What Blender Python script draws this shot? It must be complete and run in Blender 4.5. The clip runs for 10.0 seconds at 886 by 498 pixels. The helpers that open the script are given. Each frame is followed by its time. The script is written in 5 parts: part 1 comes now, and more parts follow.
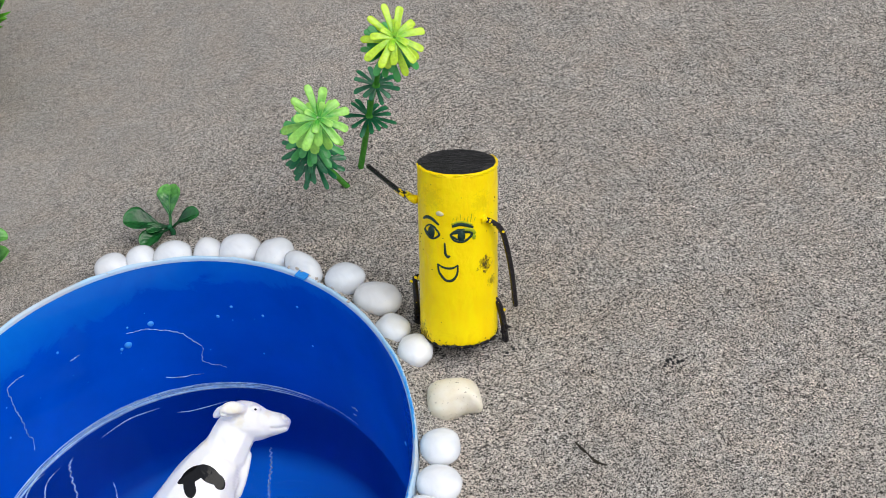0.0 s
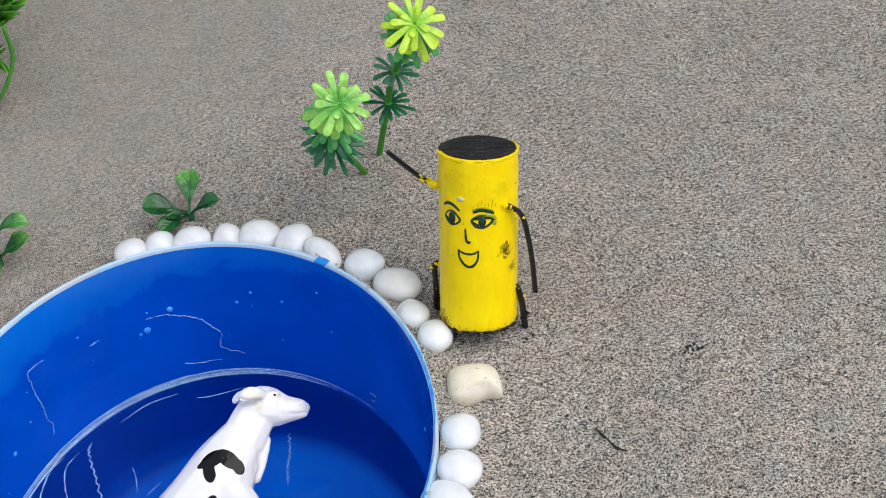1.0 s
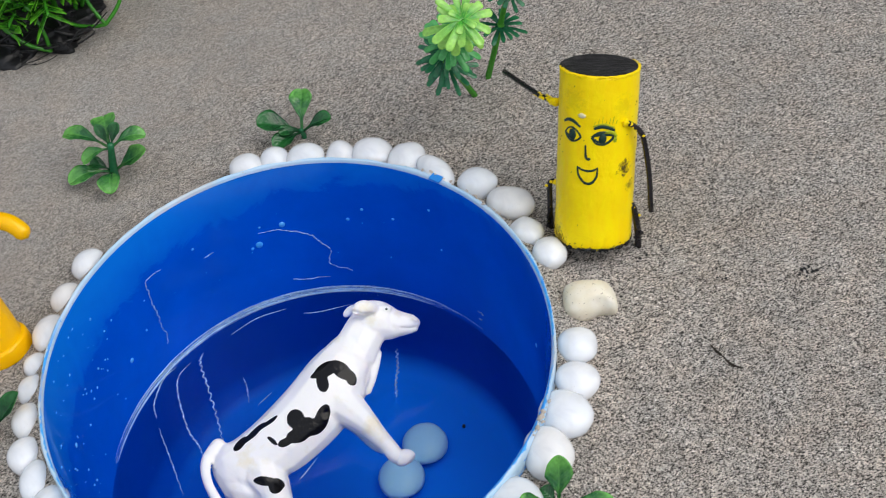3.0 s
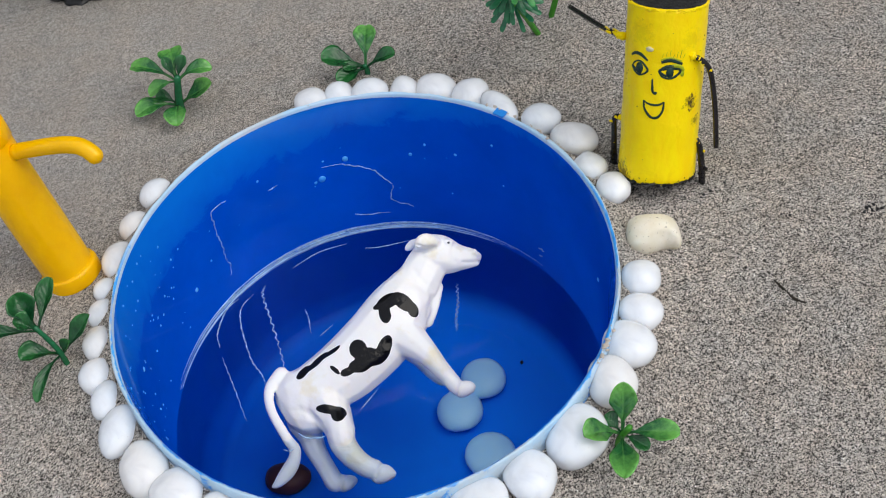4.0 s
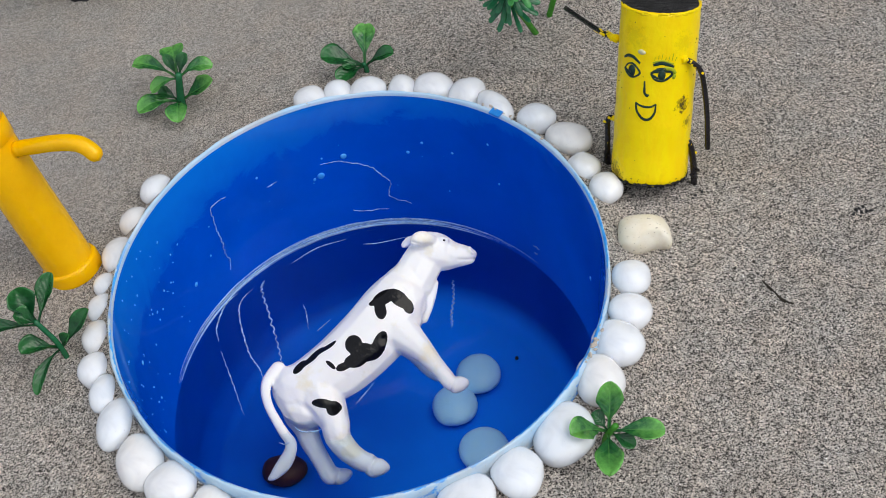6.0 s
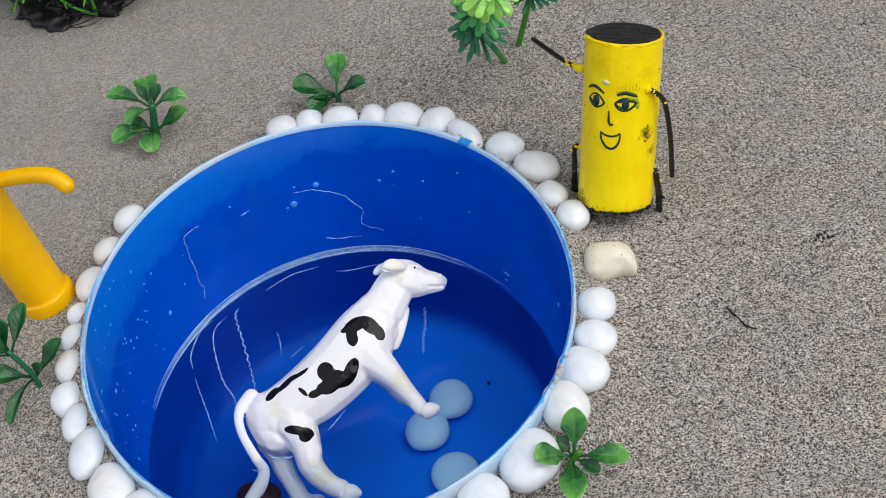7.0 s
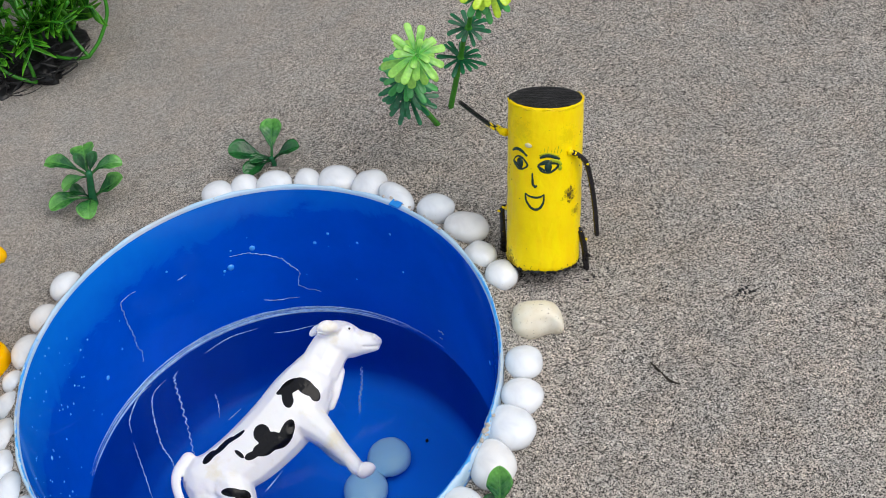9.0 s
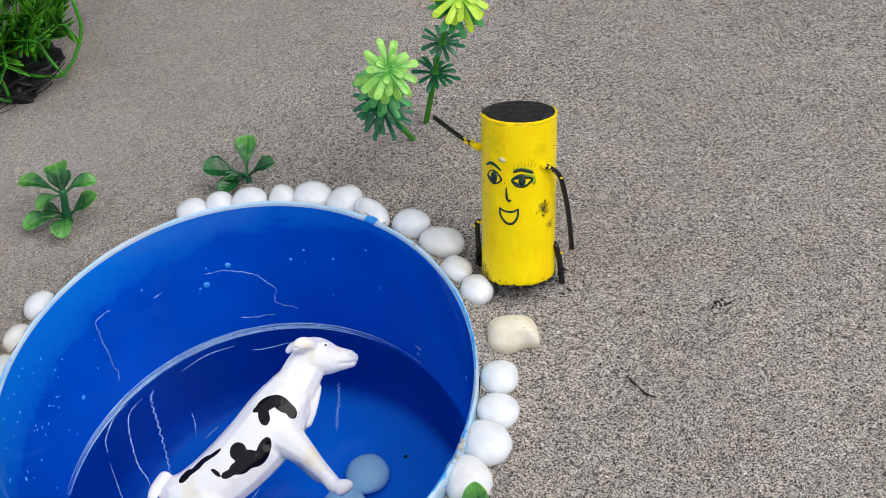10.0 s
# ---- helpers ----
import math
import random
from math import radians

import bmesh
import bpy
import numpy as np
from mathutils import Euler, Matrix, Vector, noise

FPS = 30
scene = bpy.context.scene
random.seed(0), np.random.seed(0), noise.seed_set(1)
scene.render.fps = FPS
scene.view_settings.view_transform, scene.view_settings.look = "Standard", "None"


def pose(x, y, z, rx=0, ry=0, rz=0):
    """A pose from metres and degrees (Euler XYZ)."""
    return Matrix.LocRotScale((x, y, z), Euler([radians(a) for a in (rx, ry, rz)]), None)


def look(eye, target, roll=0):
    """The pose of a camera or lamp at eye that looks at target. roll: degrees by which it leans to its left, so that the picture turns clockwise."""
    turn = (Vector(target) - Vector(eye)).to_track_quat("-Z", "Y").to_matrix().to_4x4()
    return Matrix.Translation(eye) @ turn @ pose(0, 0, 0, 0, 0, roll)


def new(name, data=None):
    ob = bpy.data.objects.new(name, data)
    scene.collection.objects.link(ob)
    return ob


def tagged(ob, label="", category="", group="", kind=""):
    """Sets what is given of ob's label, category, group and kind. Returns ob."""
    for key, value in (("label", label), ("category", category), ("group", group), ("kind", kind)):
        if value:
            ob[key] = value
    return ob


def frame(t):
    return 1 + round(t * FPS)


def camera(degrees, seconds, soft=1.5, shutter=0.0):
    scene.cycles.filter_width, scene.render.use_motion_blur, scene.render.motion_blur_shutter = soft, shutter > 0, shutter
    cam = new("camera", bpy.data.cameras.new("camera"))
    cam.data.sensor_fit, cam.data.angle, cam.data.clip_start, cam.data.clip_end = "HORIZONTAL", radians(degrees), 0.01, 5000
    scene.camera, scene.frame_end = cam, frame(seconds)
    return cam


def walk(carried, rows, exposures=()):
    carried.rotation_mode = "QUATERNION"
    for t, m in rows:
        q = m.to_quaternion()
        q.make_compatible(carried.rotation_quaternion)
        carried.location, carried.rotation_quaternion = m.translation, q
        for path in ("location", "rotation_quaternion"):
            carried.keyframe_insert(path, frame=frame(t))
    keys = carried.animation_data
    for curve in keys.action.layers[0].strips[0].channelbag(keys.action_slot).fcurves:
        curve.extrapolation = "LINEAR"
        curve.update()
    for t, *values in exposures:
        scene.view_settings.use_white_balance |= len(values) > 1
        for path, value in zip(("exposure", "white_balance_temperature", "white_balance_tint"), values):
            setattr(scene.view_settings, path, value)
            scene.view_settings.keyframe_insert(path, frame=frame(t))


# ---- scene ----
cam = camera(36.5, 10.0, soft=0.6, shutter=0.3)
PATH = [
    (0.0, pose(0.1085, -0.4908, 0.5624, 47.94, 5.66, -12.05)),
    (0.5, pose(0.1051, -0.4925, 0.5624, 47.88, 5.66, -11.91)),
    (1.0, pose(0.1006, -0.4922, 0.5610, 47.65, 5.72, -11.68)),
    (1.5, pose(0.0932, -0.4947, 0.5601, 47.57, 5.76, -11.31)),
    (2.0, pose(0.0896, -0.4973, 0.5621, 47.38, 5.81, -10.92)),
    (2.5, pose(0.0773, -0.5035, 0.5584, 46.91, 5.97, -10.13)),
    (3.0, pose(0.0581, -0.5071, 0.5535, 46.09, 6.18, -9.19)),
    (3.2, pose(0.0533, -0.5075, 0.5490, 45.91, 6.33, -8.72)),
    (4.3, pose(0.0368, -0.5247, 0.5461, 44.30, 6.72, -7.04)),
    (4.5, pose(0.0352, -0.5242, 0.5460, 44.08, 6.69, -6.85)),
    (5.0, pose(0.0393, -0.5250, 0.5487, 43.99, 6.75, -6.60)),
    (5.5, pose(0.0455, -0.5259, 0.5530, 44.09, 6.79, -6.55)),
    (7.0, pose(0.0645, -0.5326, 0.5673, 45.07, 6.71, -7.25)),
    (7.5, pose(0.0689, -0.5362, 0.5724, 45.55, 6.61, -7.64)),
    (8.0, pose(0.0765, -0.5363, 0.5745, 45.99, 6.58, -8.05)),
    (8.5, pose(0.0828, -0.5381, 0.5783, 46.48, 6.56, -8.50)),
    (9.0, pose(0.0882, -0.5413, 0.5801, 46.95, 6.55, -8.96)),
    (9.5, pose(0.0936, -0.5397, 0.5771, 47.26, 6.52, -9.43)),
    (10.0, pose(0.0954, -0.5406, 0.5786, 47.45, 6.61, -9.79)),
]
walk(cam, PATH, exposures=[(0.0, 0.07), (2.0, 0.05), (3.2, -0.04), (5.0, -0.08), (7.0, -0.05), (8.5, 0.0), (10.0, 0.03)])

# ---- world and light ----
world = bpy.data.worlds.new("overcast_sky")
scene.world = world
world.use_nodes = True
wn, wl = world.node_tree.nodes, world.node_tree.links
wbg = wn["Background"]
wsky = wn.new("ShaderNodeTexSky")
wsky.sky_type, wsky.sun_disc = "NISHITA", False
wsky.sun_elevation, wsky.sun_rotation = radians(51), radians(122)
wco = wn.new("ShaderNodeTexCoord")
wno = wn.new("ShaderNodeTexNoise")
wno.inputs["Scale"].default_value, wno.inputs["Detail"].default_value, wno.inputs["Roughness"].default_value = 2.6, 7, 0.55
wra = wn.new("ShaderNodeMapRange")
wra.inputs["From Min"].default_value, wra.inputs["From Max"].default_value = 0.38, 0.62
wra.inputs["To Min"].default_value, wra.inputs["To Max"].default_value = 0.45, 1.0
wsc = wn.new("ShaderNodeVectorMath")
wsc.operation = "SCALE"
wsc.inputs["Scale"].default_value = 0.1
wmx = wn.new("ShaderNodeMix")
wmx.data_type = "RGBA"
wmx.inputs["B"].default_value = (0.99, 1.04, 1.14, 1)
wl.new(wco.outputs["Generated"], wno.inputs["Vector"])
wl.new(wno.outputs["Fac"], wra.inputs["Value"])
wl.new(wsky.outputs["Color"], wsc.inputs[0])
wl.new(wsc.outputs["Vector"], wmx.inputs["A"])
wl.new(wra.outputs["Result"], wmx.inputs["Factor"])
# an overcast sky is brighter overhead than at the horizon
wse = wn.new("ShaderNodeSeparateXYZ")
wgr = wn.new("ShaderNodeMapRange")
wgr.inputs["To Min"].default_value, wgr.inputs["To Max"].default_value = 0.50, 1.25
wov = wn.new("ShaderNodeVectorMath")
wov.operation = "SCALE"
wl.new(wco.outputs["Generated"], wse.inputs[0])
wl.new(wse.outputs["Z"], wgr.inputs["Value"])
wl.new(wmx.outputs["Result"], wov.inputs[0])
wl.new(wgr.outputs["Result"], wov.inputs["Scale"])
wl.new(wov.outputs["Vector"], wbg.inputs["Color"])
wbg.inputs["Strength"].default_value = 1.05

sun = new("sun", bpy.data.lights.new("sun", "SUN"))
sun.data.energy, sun.data.angle, sun.data.color = 1.6, radians(48), (1.0, 0.94, 0.85)
sun.matrix_world = look((1.5, -0.95, 2.2), (0, 0, 0))


# ---- materials ----
class Nodes:
    """A small builder for one procedural material."""

    def __init__(self, name, rough=0.5, spec=0.5, **more):
        self.mat = bpy.data.materials.new(name)
        self.mat.use_nodes = True
        self.n, self.l = self.mat.node_tree.nodes, self.mat.node_tree.links
        self.b = self.n["Principled BSDF"]
        self.b.inputs["Roughness"].default_value = rough
        self.b.inputs["Specular IOR Level"].default_value = spec
        for k, v in more.items():
            self.b.inputs[k.replace("_", " ")].default_value = v
        self.co = self.n.new("ShaderNodeTexCoord")

    def set(self, node, key, value):
        if isinstance(value, bpy.types.NodeSocket):
            self.l.new(value, node.inputs[key])
        else:
            node.inputs[key].default_value = value

    def noise(self, scale, detail=4, rough=0.6, vec=None, warp=0.0):
        t = self.n.new("ShaderNodeTexNoise")
        self.l.new(vec or self.co.outputs["Object"], t.inputs["Vector"])
        t.inputs["Scale"].default_value, t.inputs["Detail"].default_value = scale, detail
        t.inputs["Roughness"].default_value, t.inputs["Distortion"].default_value = rough, warp
        return t.outputs["Fac"]

    def cells(self, scale, out="Color", vec=None):
        t = self.n.new("ShaderNodeTexVoronoi")
        self.l.new(vec or self.co.outputs["Object"], t.inputs["Vector"])
        t.inputs["Scale"].default_value = scale
        return t.outputs[out]

    def ramp(self, fac, stops):
        r = self.n.new("ShaderNodeValToRGB")
        self.l.new(fac, r.inputs["Fac"])
        e = r.color_ramp.elements
        while len(e) < len(stops):
            e.new(0.5)
        for k, (p, c) in enumerate(stops):
            e[k].position = p
            e[k].color = (*c, 1) if isinstance(c, tuple) else (c, c, c, 1)
        return r.outputs["Color"]

    def mix(self, fac, a, b, mode="MIX"):
        m = self.n.new("ShaderNodeMix")
        m.data_type, m.blend_type = "RGBA", mode
        for key, v in (("Factor", fac), ("A", a), ("B", b)):
            if isinstance(v, tuple):
                v = (*v, 1)
            self.set(m, key, v)
        return m.outputs["Result"]

    def math(self, op, a, b=0.0, c=0.0):
        m = self.n.new("ShaderNodeMath")
        m.operation = op
        for k, v in enumerate((a, b, c)):
            self.set(m, k, v)
        return m.outputs[0]

    def bump(self, height, strength, distance):
        p = self.n.new("ShaderNodeBump")
        self.set(p, "Height", height)
        p.inputs["Strength"].default_value, p.inputs["Distance"].default_value = strength, distance
        self.l.new(p.outputs["Normal"], self.b.inputs["Normal"])

    def color(self, c):
        self.set(self.b, "Base Color", (*c, 1) if isinstance(c, tuple) else c)
        return self


def sand_material():
    m = Nodes("sand", 0.9, 0.22)
    fine = m.n.new("ShaderNodeSeparateColor")
    m.l.new(m.cells(1000), fine.inputs[0])
    tiny = m.n.new("ShaderNodeSeparateColor")
    m.l.new(m.cells(1600), tiny.inputs[0])
    grain = m.ramp(fine.outputs[0], [(0.0, (0.03, 0.026, 0.022)), (0.10, (0.16, 0.143, 0.126)), (0.24, (0.465, 0.424, 0.380)), (0.7, (0.560, 0.515, 0.463)),
                                     (0.97, (0.66, 0.62, 0.565)), (1.0, (0.95, 0.93, 0.90))])
    small = m.ramp(tiny.outputs[1], [(0.0, (0.10, 0.088, 0.075)), (0.25, (0.42, 0.385, 0.345)), (0.7, (0.58, 0.532, 0.479)), (1.0, (0.80, 0.76, 0.70))])
    both = m.mix(0.35, grain, small)
    gap = m.ramp(m.noise(1000, 2, 0.6), [(0.39, 0.07), (0.45, 0.72), (0.572, 1.21)])
    both = m.mix(1.0, both, gap, "MULTIPLY")
    both = m.mix(1.0, both, m.ramp(m.noise(330, 4, 0.75), [(0.36, 0.36), (0.455, 0.94), (0.62, 1.19)]), "MULTIPLY")
    tone = m.ramp(m.noise(9, 5), [(0.3, 0.89), (0.7, 1.04)])
    patch = m.ramp(m.noise(60, 4, 0.7), [(0.33, 0.90), (0.55, 1.09)])
    c = m.mix(1.0, m.mix(1.0, both, tone, "MULTIPLY"), patch, "MULTIPLY")
    warm = m.ramp(m.noise(35, 3), [(0.36, (0.985, 0.99, 0.998)), (0.7, (1.04, 0.99, 0.95))])
    pits = m.math("MULTIPLY", m.ramp(m.noise(22, 3, 0.6), [(0.64, 0.0), (0.72, 1.0)]), m.ramp(m.noise(420, 3, 0.6), [(0.52, 0.0), (0.60, 0.5)]))
    c = m.mix(pits, c, (0.07, 0.058, 0.046))
    # finer, dustier sand towards the far corner
    xyz = m.n.new("ShaderNodeSeparateXYZ")
    m.l.new(m.co.outputs["Object"], xyz.inputs[0])
    far = m.math("ADD", m.math("SUBTRACT", m.math("MULTIPLY", xyz.outputs[1], 0.9), xyz.outputs[0]), m.math("MULTIPLY", m.noise(12, 4), 0.16))
    dust = m.mix(1.0, m.mix(1.0, (0.410, 0.381, 0.346), m.ramp(m.noise(260, 4, 0.7), [(0.3, 0.72), (0.7, 1.25)]), "MULTIPLY"), tone, "MULTIPLY")
    c = m.mix(m.ramp(far, [(0.20, 0.0), (0.40, 0.56)]), c, dust)
    m.color(m.mix(1.0, c, warm, "MULTIPLY"))
    h = m.math("ADD", m.math("MULTIPLY", m.cells(1050, "Distance"), -0.5), m.math("ADD", m.math("MULTIPLY", m.noise(700, 3), 1.6), m.math("MULTIPLY", m.noise(170, 4, 0.6), 1.5)))
    m.bump(h, 1.0, 0.0014)
    return m.mat


def grain_material():
    m = Nodes("sand_grain", 0.75, 0.35)
    g = m.n.new("ShaderNodeNewGeometry")
    m.color(m.ramp(g.outputs["Random Per Island"], [(0.0, (0.02, 0.017, 0.014)), (0.17, (0.09, 0.08, 0.07)), (0.28, (0.405, 0.37, 0.33)),
                                                    (0.95, (0.615, 0.567, 0.515)), (1.0, (0.95, 0.93, 0.90))]))
    return m.mat


def blue_material(name, spec, deep=(0.0, 0.072, 0.54), pale=(0.0, 0.100, 0.68), floor_light=None):
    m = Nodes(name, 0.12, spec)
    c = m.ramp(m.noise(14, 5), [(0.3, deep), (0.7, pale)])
    if floor_light:
        # the floor's brighter light is put into the colour, stronger on one side
        at = m.n.new("ShaderNodeSeparateXYZ")
        m.l.new(m.co.outputs["Object"], at.inputs[0])
        lie = m.math("ADD", m.math("MULTIPLY", m.math("ADD", at.outputs[2], 0.150), -60.0), m.math("MULTIPLY", at.outputs[0], 2.4))
        lie = m.math("ADD", lie, m.math("MULTIPLY", m.noise(16, 4), 0.3))
        c = m.mix(m.ramp(m.math("ADD", lie, 0.42), [(0.17, 0.0), (0.70, 1.0)]), c, floor_light)
    # light under the rim painted as paler blue, ragged lower edge, streaked downwards
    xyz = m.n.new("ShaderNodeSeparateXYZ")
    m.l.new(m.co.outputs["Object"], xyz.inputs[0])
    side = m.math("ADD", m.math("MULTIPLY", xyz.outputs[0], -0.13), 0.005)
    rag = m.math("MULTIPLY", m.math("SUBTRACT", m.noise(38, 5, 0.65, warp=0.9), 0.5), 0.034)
    rim_light = m.math("ADD", m.math("ADD", xyz.outputs[2], side), rag)
    c = m.mix(m.ramp(m.math("MULTIPLY", rim_light, 20.0), [(0.02, 0.0), (0.10, 0.40), (0.36, 0.70), (0.65, 1.0)]), c, (0.003, 0.18, 0.74))
    m.color(c)
    m.set(m.b, "Roughness", m.ramp(m.noise(45, 4), [(0.35, 0.05), (0.7, 0.13)]))
    m.bump(m.noise(22, 2), 0.05, 0.004)
    return m.mat


def rim_material():
    m = Nodes("pale_rim_plastic", 0.4, 0.4, Subsurface_Weight=0.1)
    m.b.inputs["Subsurface Radius"].default_value = (0.003, 0.005, 0.006)
    base = m.ramp(m.noise(30, 4), [(0.3, (0.36, 0.59, 0.80)), (0.7, (0.56, 0.71, 0.85))])
    smear = m.ramp(m.noise(75, 5, 0.7, warp=0.8), [(0.62, 0.0), (0.65, 1.0)])
    smear = m.math("MULTIPLY", smear, m.ramp(m.noise(11, 2), [(0.46, 0.0), (0.54, 1.0)]))
    c = m.mix(smear, base, (0.05, 0.36, 0.80))
    # bright blue paint worn ragged along the inner edge, with a few green scrapes
    inner = m.n.new("ShaderNodeVectorMath")
    inner.operation = "MULTIPLY"
    m.l.new(m.co.outputs["Object"], inner.inputs[0])
    inner.inputs[1].default_value = (1 / 0.1387, 1 / 0.1537, 0.0)
    span = m.n.new("ShaderNodeVectorMath")
    span.operation = "LENGTH"
    m.l.new(inner.outputs[0], span.inputs[0])
    edge = m.math("SUBTRACT", 1.0, m.math("DIVIDE", m.math("SUBTRACT", span.outputs["Value"], 1.0), 0.0164))
    ragged = m.math("ADD", m.math("MULTIPLY", m.noise(95, 6, 0.72, warp=0.6), 0.75), m.math("MULTIPLY", m.noise(13, 3), 0.85))
    painted = m.ramp(m.math("ADD", m.math("MULTIPLY", edge, 0.25), m.math("MULTIPLY", ragged, 0.72)), [(0.72, 0.0), (0.75, 1.0)])
    tone = m.ramp(m.noise(160, 3), [(0.3, (0.01, 0.25, 0.80)), (0.7, (0.08, 0.44, 0.92))])
    front = m.n.new("ShaderNodeSeparateXYZ")
    m.l.new(m.co.outputs["Object"], front.inputs[0])
    worn = m.math("MULTIPLY", m.math("LESS_THAN", edge, 0.96), m.ramp(m.math("MULTIPLY", m.math("ADD", front.outputs[1], 0.15), 4.0), [(0.70, 1.0), (0.85, 0.0)]))
    c = m.mix(m.math("MULTIPLY", painted, worn), c, tone)
    scrape = m.math("MULTIPLY", m.ramp(m.noise(190, 4, 0.6, warp=1.2), [(0.66, 0.0), (0.69, 0.8)]), m.ramp(m.noise(16, 2), [(0.58, 0.0), (0.62, 1.0)]))
    c = m.mix(scrape, c, (0.04, 0.34, 0.26))
    grit = m.ramp(m.noise(260, 3, 0.8), [(0.66, 0.0), (0.72, 0.8)])
    c = m.mix(m.ramp(m.noise(19, 4, 0.7), [(0.56, 0.0), (0.66, 0.5)]), c, (0.56, 0.54, 0.51))
    m.color(m.mix(grit, c, (0.42, 0.37, 0.31)))
    m.bump(m.noise(220, 4), 0.5, 0.0008)
    return m.mat


def water_material():
    m = Nodes("water")
    out = m.n["Material Output"]
    tr, gl, fr, mx = (m.n.new("ShaderNode" + k) for k in ("BsdfTransparent", "BsdfGlossy", "Fresnel", "MixShader"))
    tr.inputs["Color"].default_value = (0.90, 0.95, 1.0, 1)
    gl.inputs["Roughness"].default_value = 0.015
    fr.inputs["IOR"].default_value = 1.33
    m.l.new(fr.outputs[0], mx.inputs[0])
    m.l.new(tr.outputs[0], mx.inputs[1])
    m.l.new(gl.outputs[0], mx.inputs[2])
    m.l.new(mx.outputs[0], out.inputs["Surface"])
    p = m.n.new("ShaderNodeBump")
    p.inputs["Strength"].default_value, p.inputs["Distance"].default_value = 0.25, 0.002
    m.l.new(m.noise(38, 2, 0.4, warp=0.6), p.inputs["Height"])
    m.l.new(p.outputs["Normal"], gl.inputs["Normal"])
    return m.mat


def pebble_material():
    m = Nodes("white_pebble", 0.34, 0.5, Subsurface_Weight=0.75)
    m.b.inputs["Subsurface Radius"].default_value = (0.0090, 0.0085, 0.0080)
    m.b.inputs["Subsurface Scale"].default_value = 1.0
    oi = m.n.new("ShaderNodeObjectInfo")
    tint = m.ramp(oi.outputs["Random"], [(0.0, (0.785, 0.82, 0.87)), (0.75, (0.83, 0.845, 0.88)), (1.0, (0.84, 0.81, 0.775))])
    veins = m.ramp(m.noise(75, 4, 0.5, warp=0.5), [(0.34, (0.90, 0.90, 0.91)), (0.52, (1.0, 1.0, 1.0))])
    dirt = m.ramp(m.noise(900, 2, 0.6), [(0.70, 0.0), (0.74, 0.6)])
    where = m.ramp(m.noise(60, 2), [(0.56, 0.0), (0.66, 1.0)])
    m.color(m.mix(m.math("MULTIPLY", dirt, where), m.mix(1.0, tint, veins, "MULTIPLY"), (0.30, 0.25, 0.20)))
    m.set(m.b, "Roughness", m.ramp(m.noise(180, 4), [(0.3, 0.12), (0.7, 0.26)]))
    m.bump(m.math("ADD", m.noise(200, 3), m.math("MULTIPLY", m.noise(55, 2), 3.0)), 0.14, 0.0008)
    return m.mat


def beige_material():
    m = Nodes("beige_stone", 0.42, 0.45, Subsurface_Weight=0.15)
    m.b.inputs["Subsurface Radius"].default_value = (0.004, 0.003, 0.002)
    c = m.ramp(m.noise(70, 5), [(0.3, (0.74, 0.66, 0.49)), (0.65, (0.86, 0.81, 0.69))])
    dirt = m.ramp(m.noise(620, 3, 0.7), [(0.645, 0.0), (0.68, 0.8)])
    m.color(m.mix(dirt, c, (0.25, 0.20, 0.14)))
    m.bump(m.noise(300, 4), 0.35, 0.0008)
    return m.mat


def paint_material(name, a, b, rough, bump, dirt=None, spec=0.3, relief=0.0012):
    m = Nodes(name, rough, spec)
    c = m.ramp(m.noise(90, 5), [(0.3, a), (0.7, b)])
    if dirt:
        spots = m.ramp(m.noise(130, 6, 0.75, warp=0.5), [(0.70, 0.0), (0.74, 0.85)])
        c = m.mix(spots, c, dirt)
    m.color(c)
    m.bump(m.noise(bump, 5, 0.65), 0.6, relief)
    return m.mat


def streaked_material():
    """Black paint brushed one way over wood, with grey scratches and specks."""
    m = Nodes("black_paint_streaked", 0.5, 0.12)
    p = m.n.new("ShaderNodeMapping")
    p.inputs["Scale"].default_value = (9.0, 0.8, 1.0)
    m.l.new(m.co.outputs["Object"], p.inputs["Vector"])
    streak = m.noise(120, 4, 0.7, p.outputs[0], 0.4)
    c = m.ramp(streak, [(0.35, (0.006, 0.006, 0.007)), (0.54, (0.02, 0.02, 0.022)), (0.66, (0.10, 0.10, 0.105))])
    c = m.mix(m.ramp(m.noise(500, 2, 0.6), [(0.70, 0.0), (0.74, 0.7)]), c, (0.35, 0.34, 0.32))
    m.color(c)
    m.bump(streak, 0.7, 0.0012)
    return m.mat


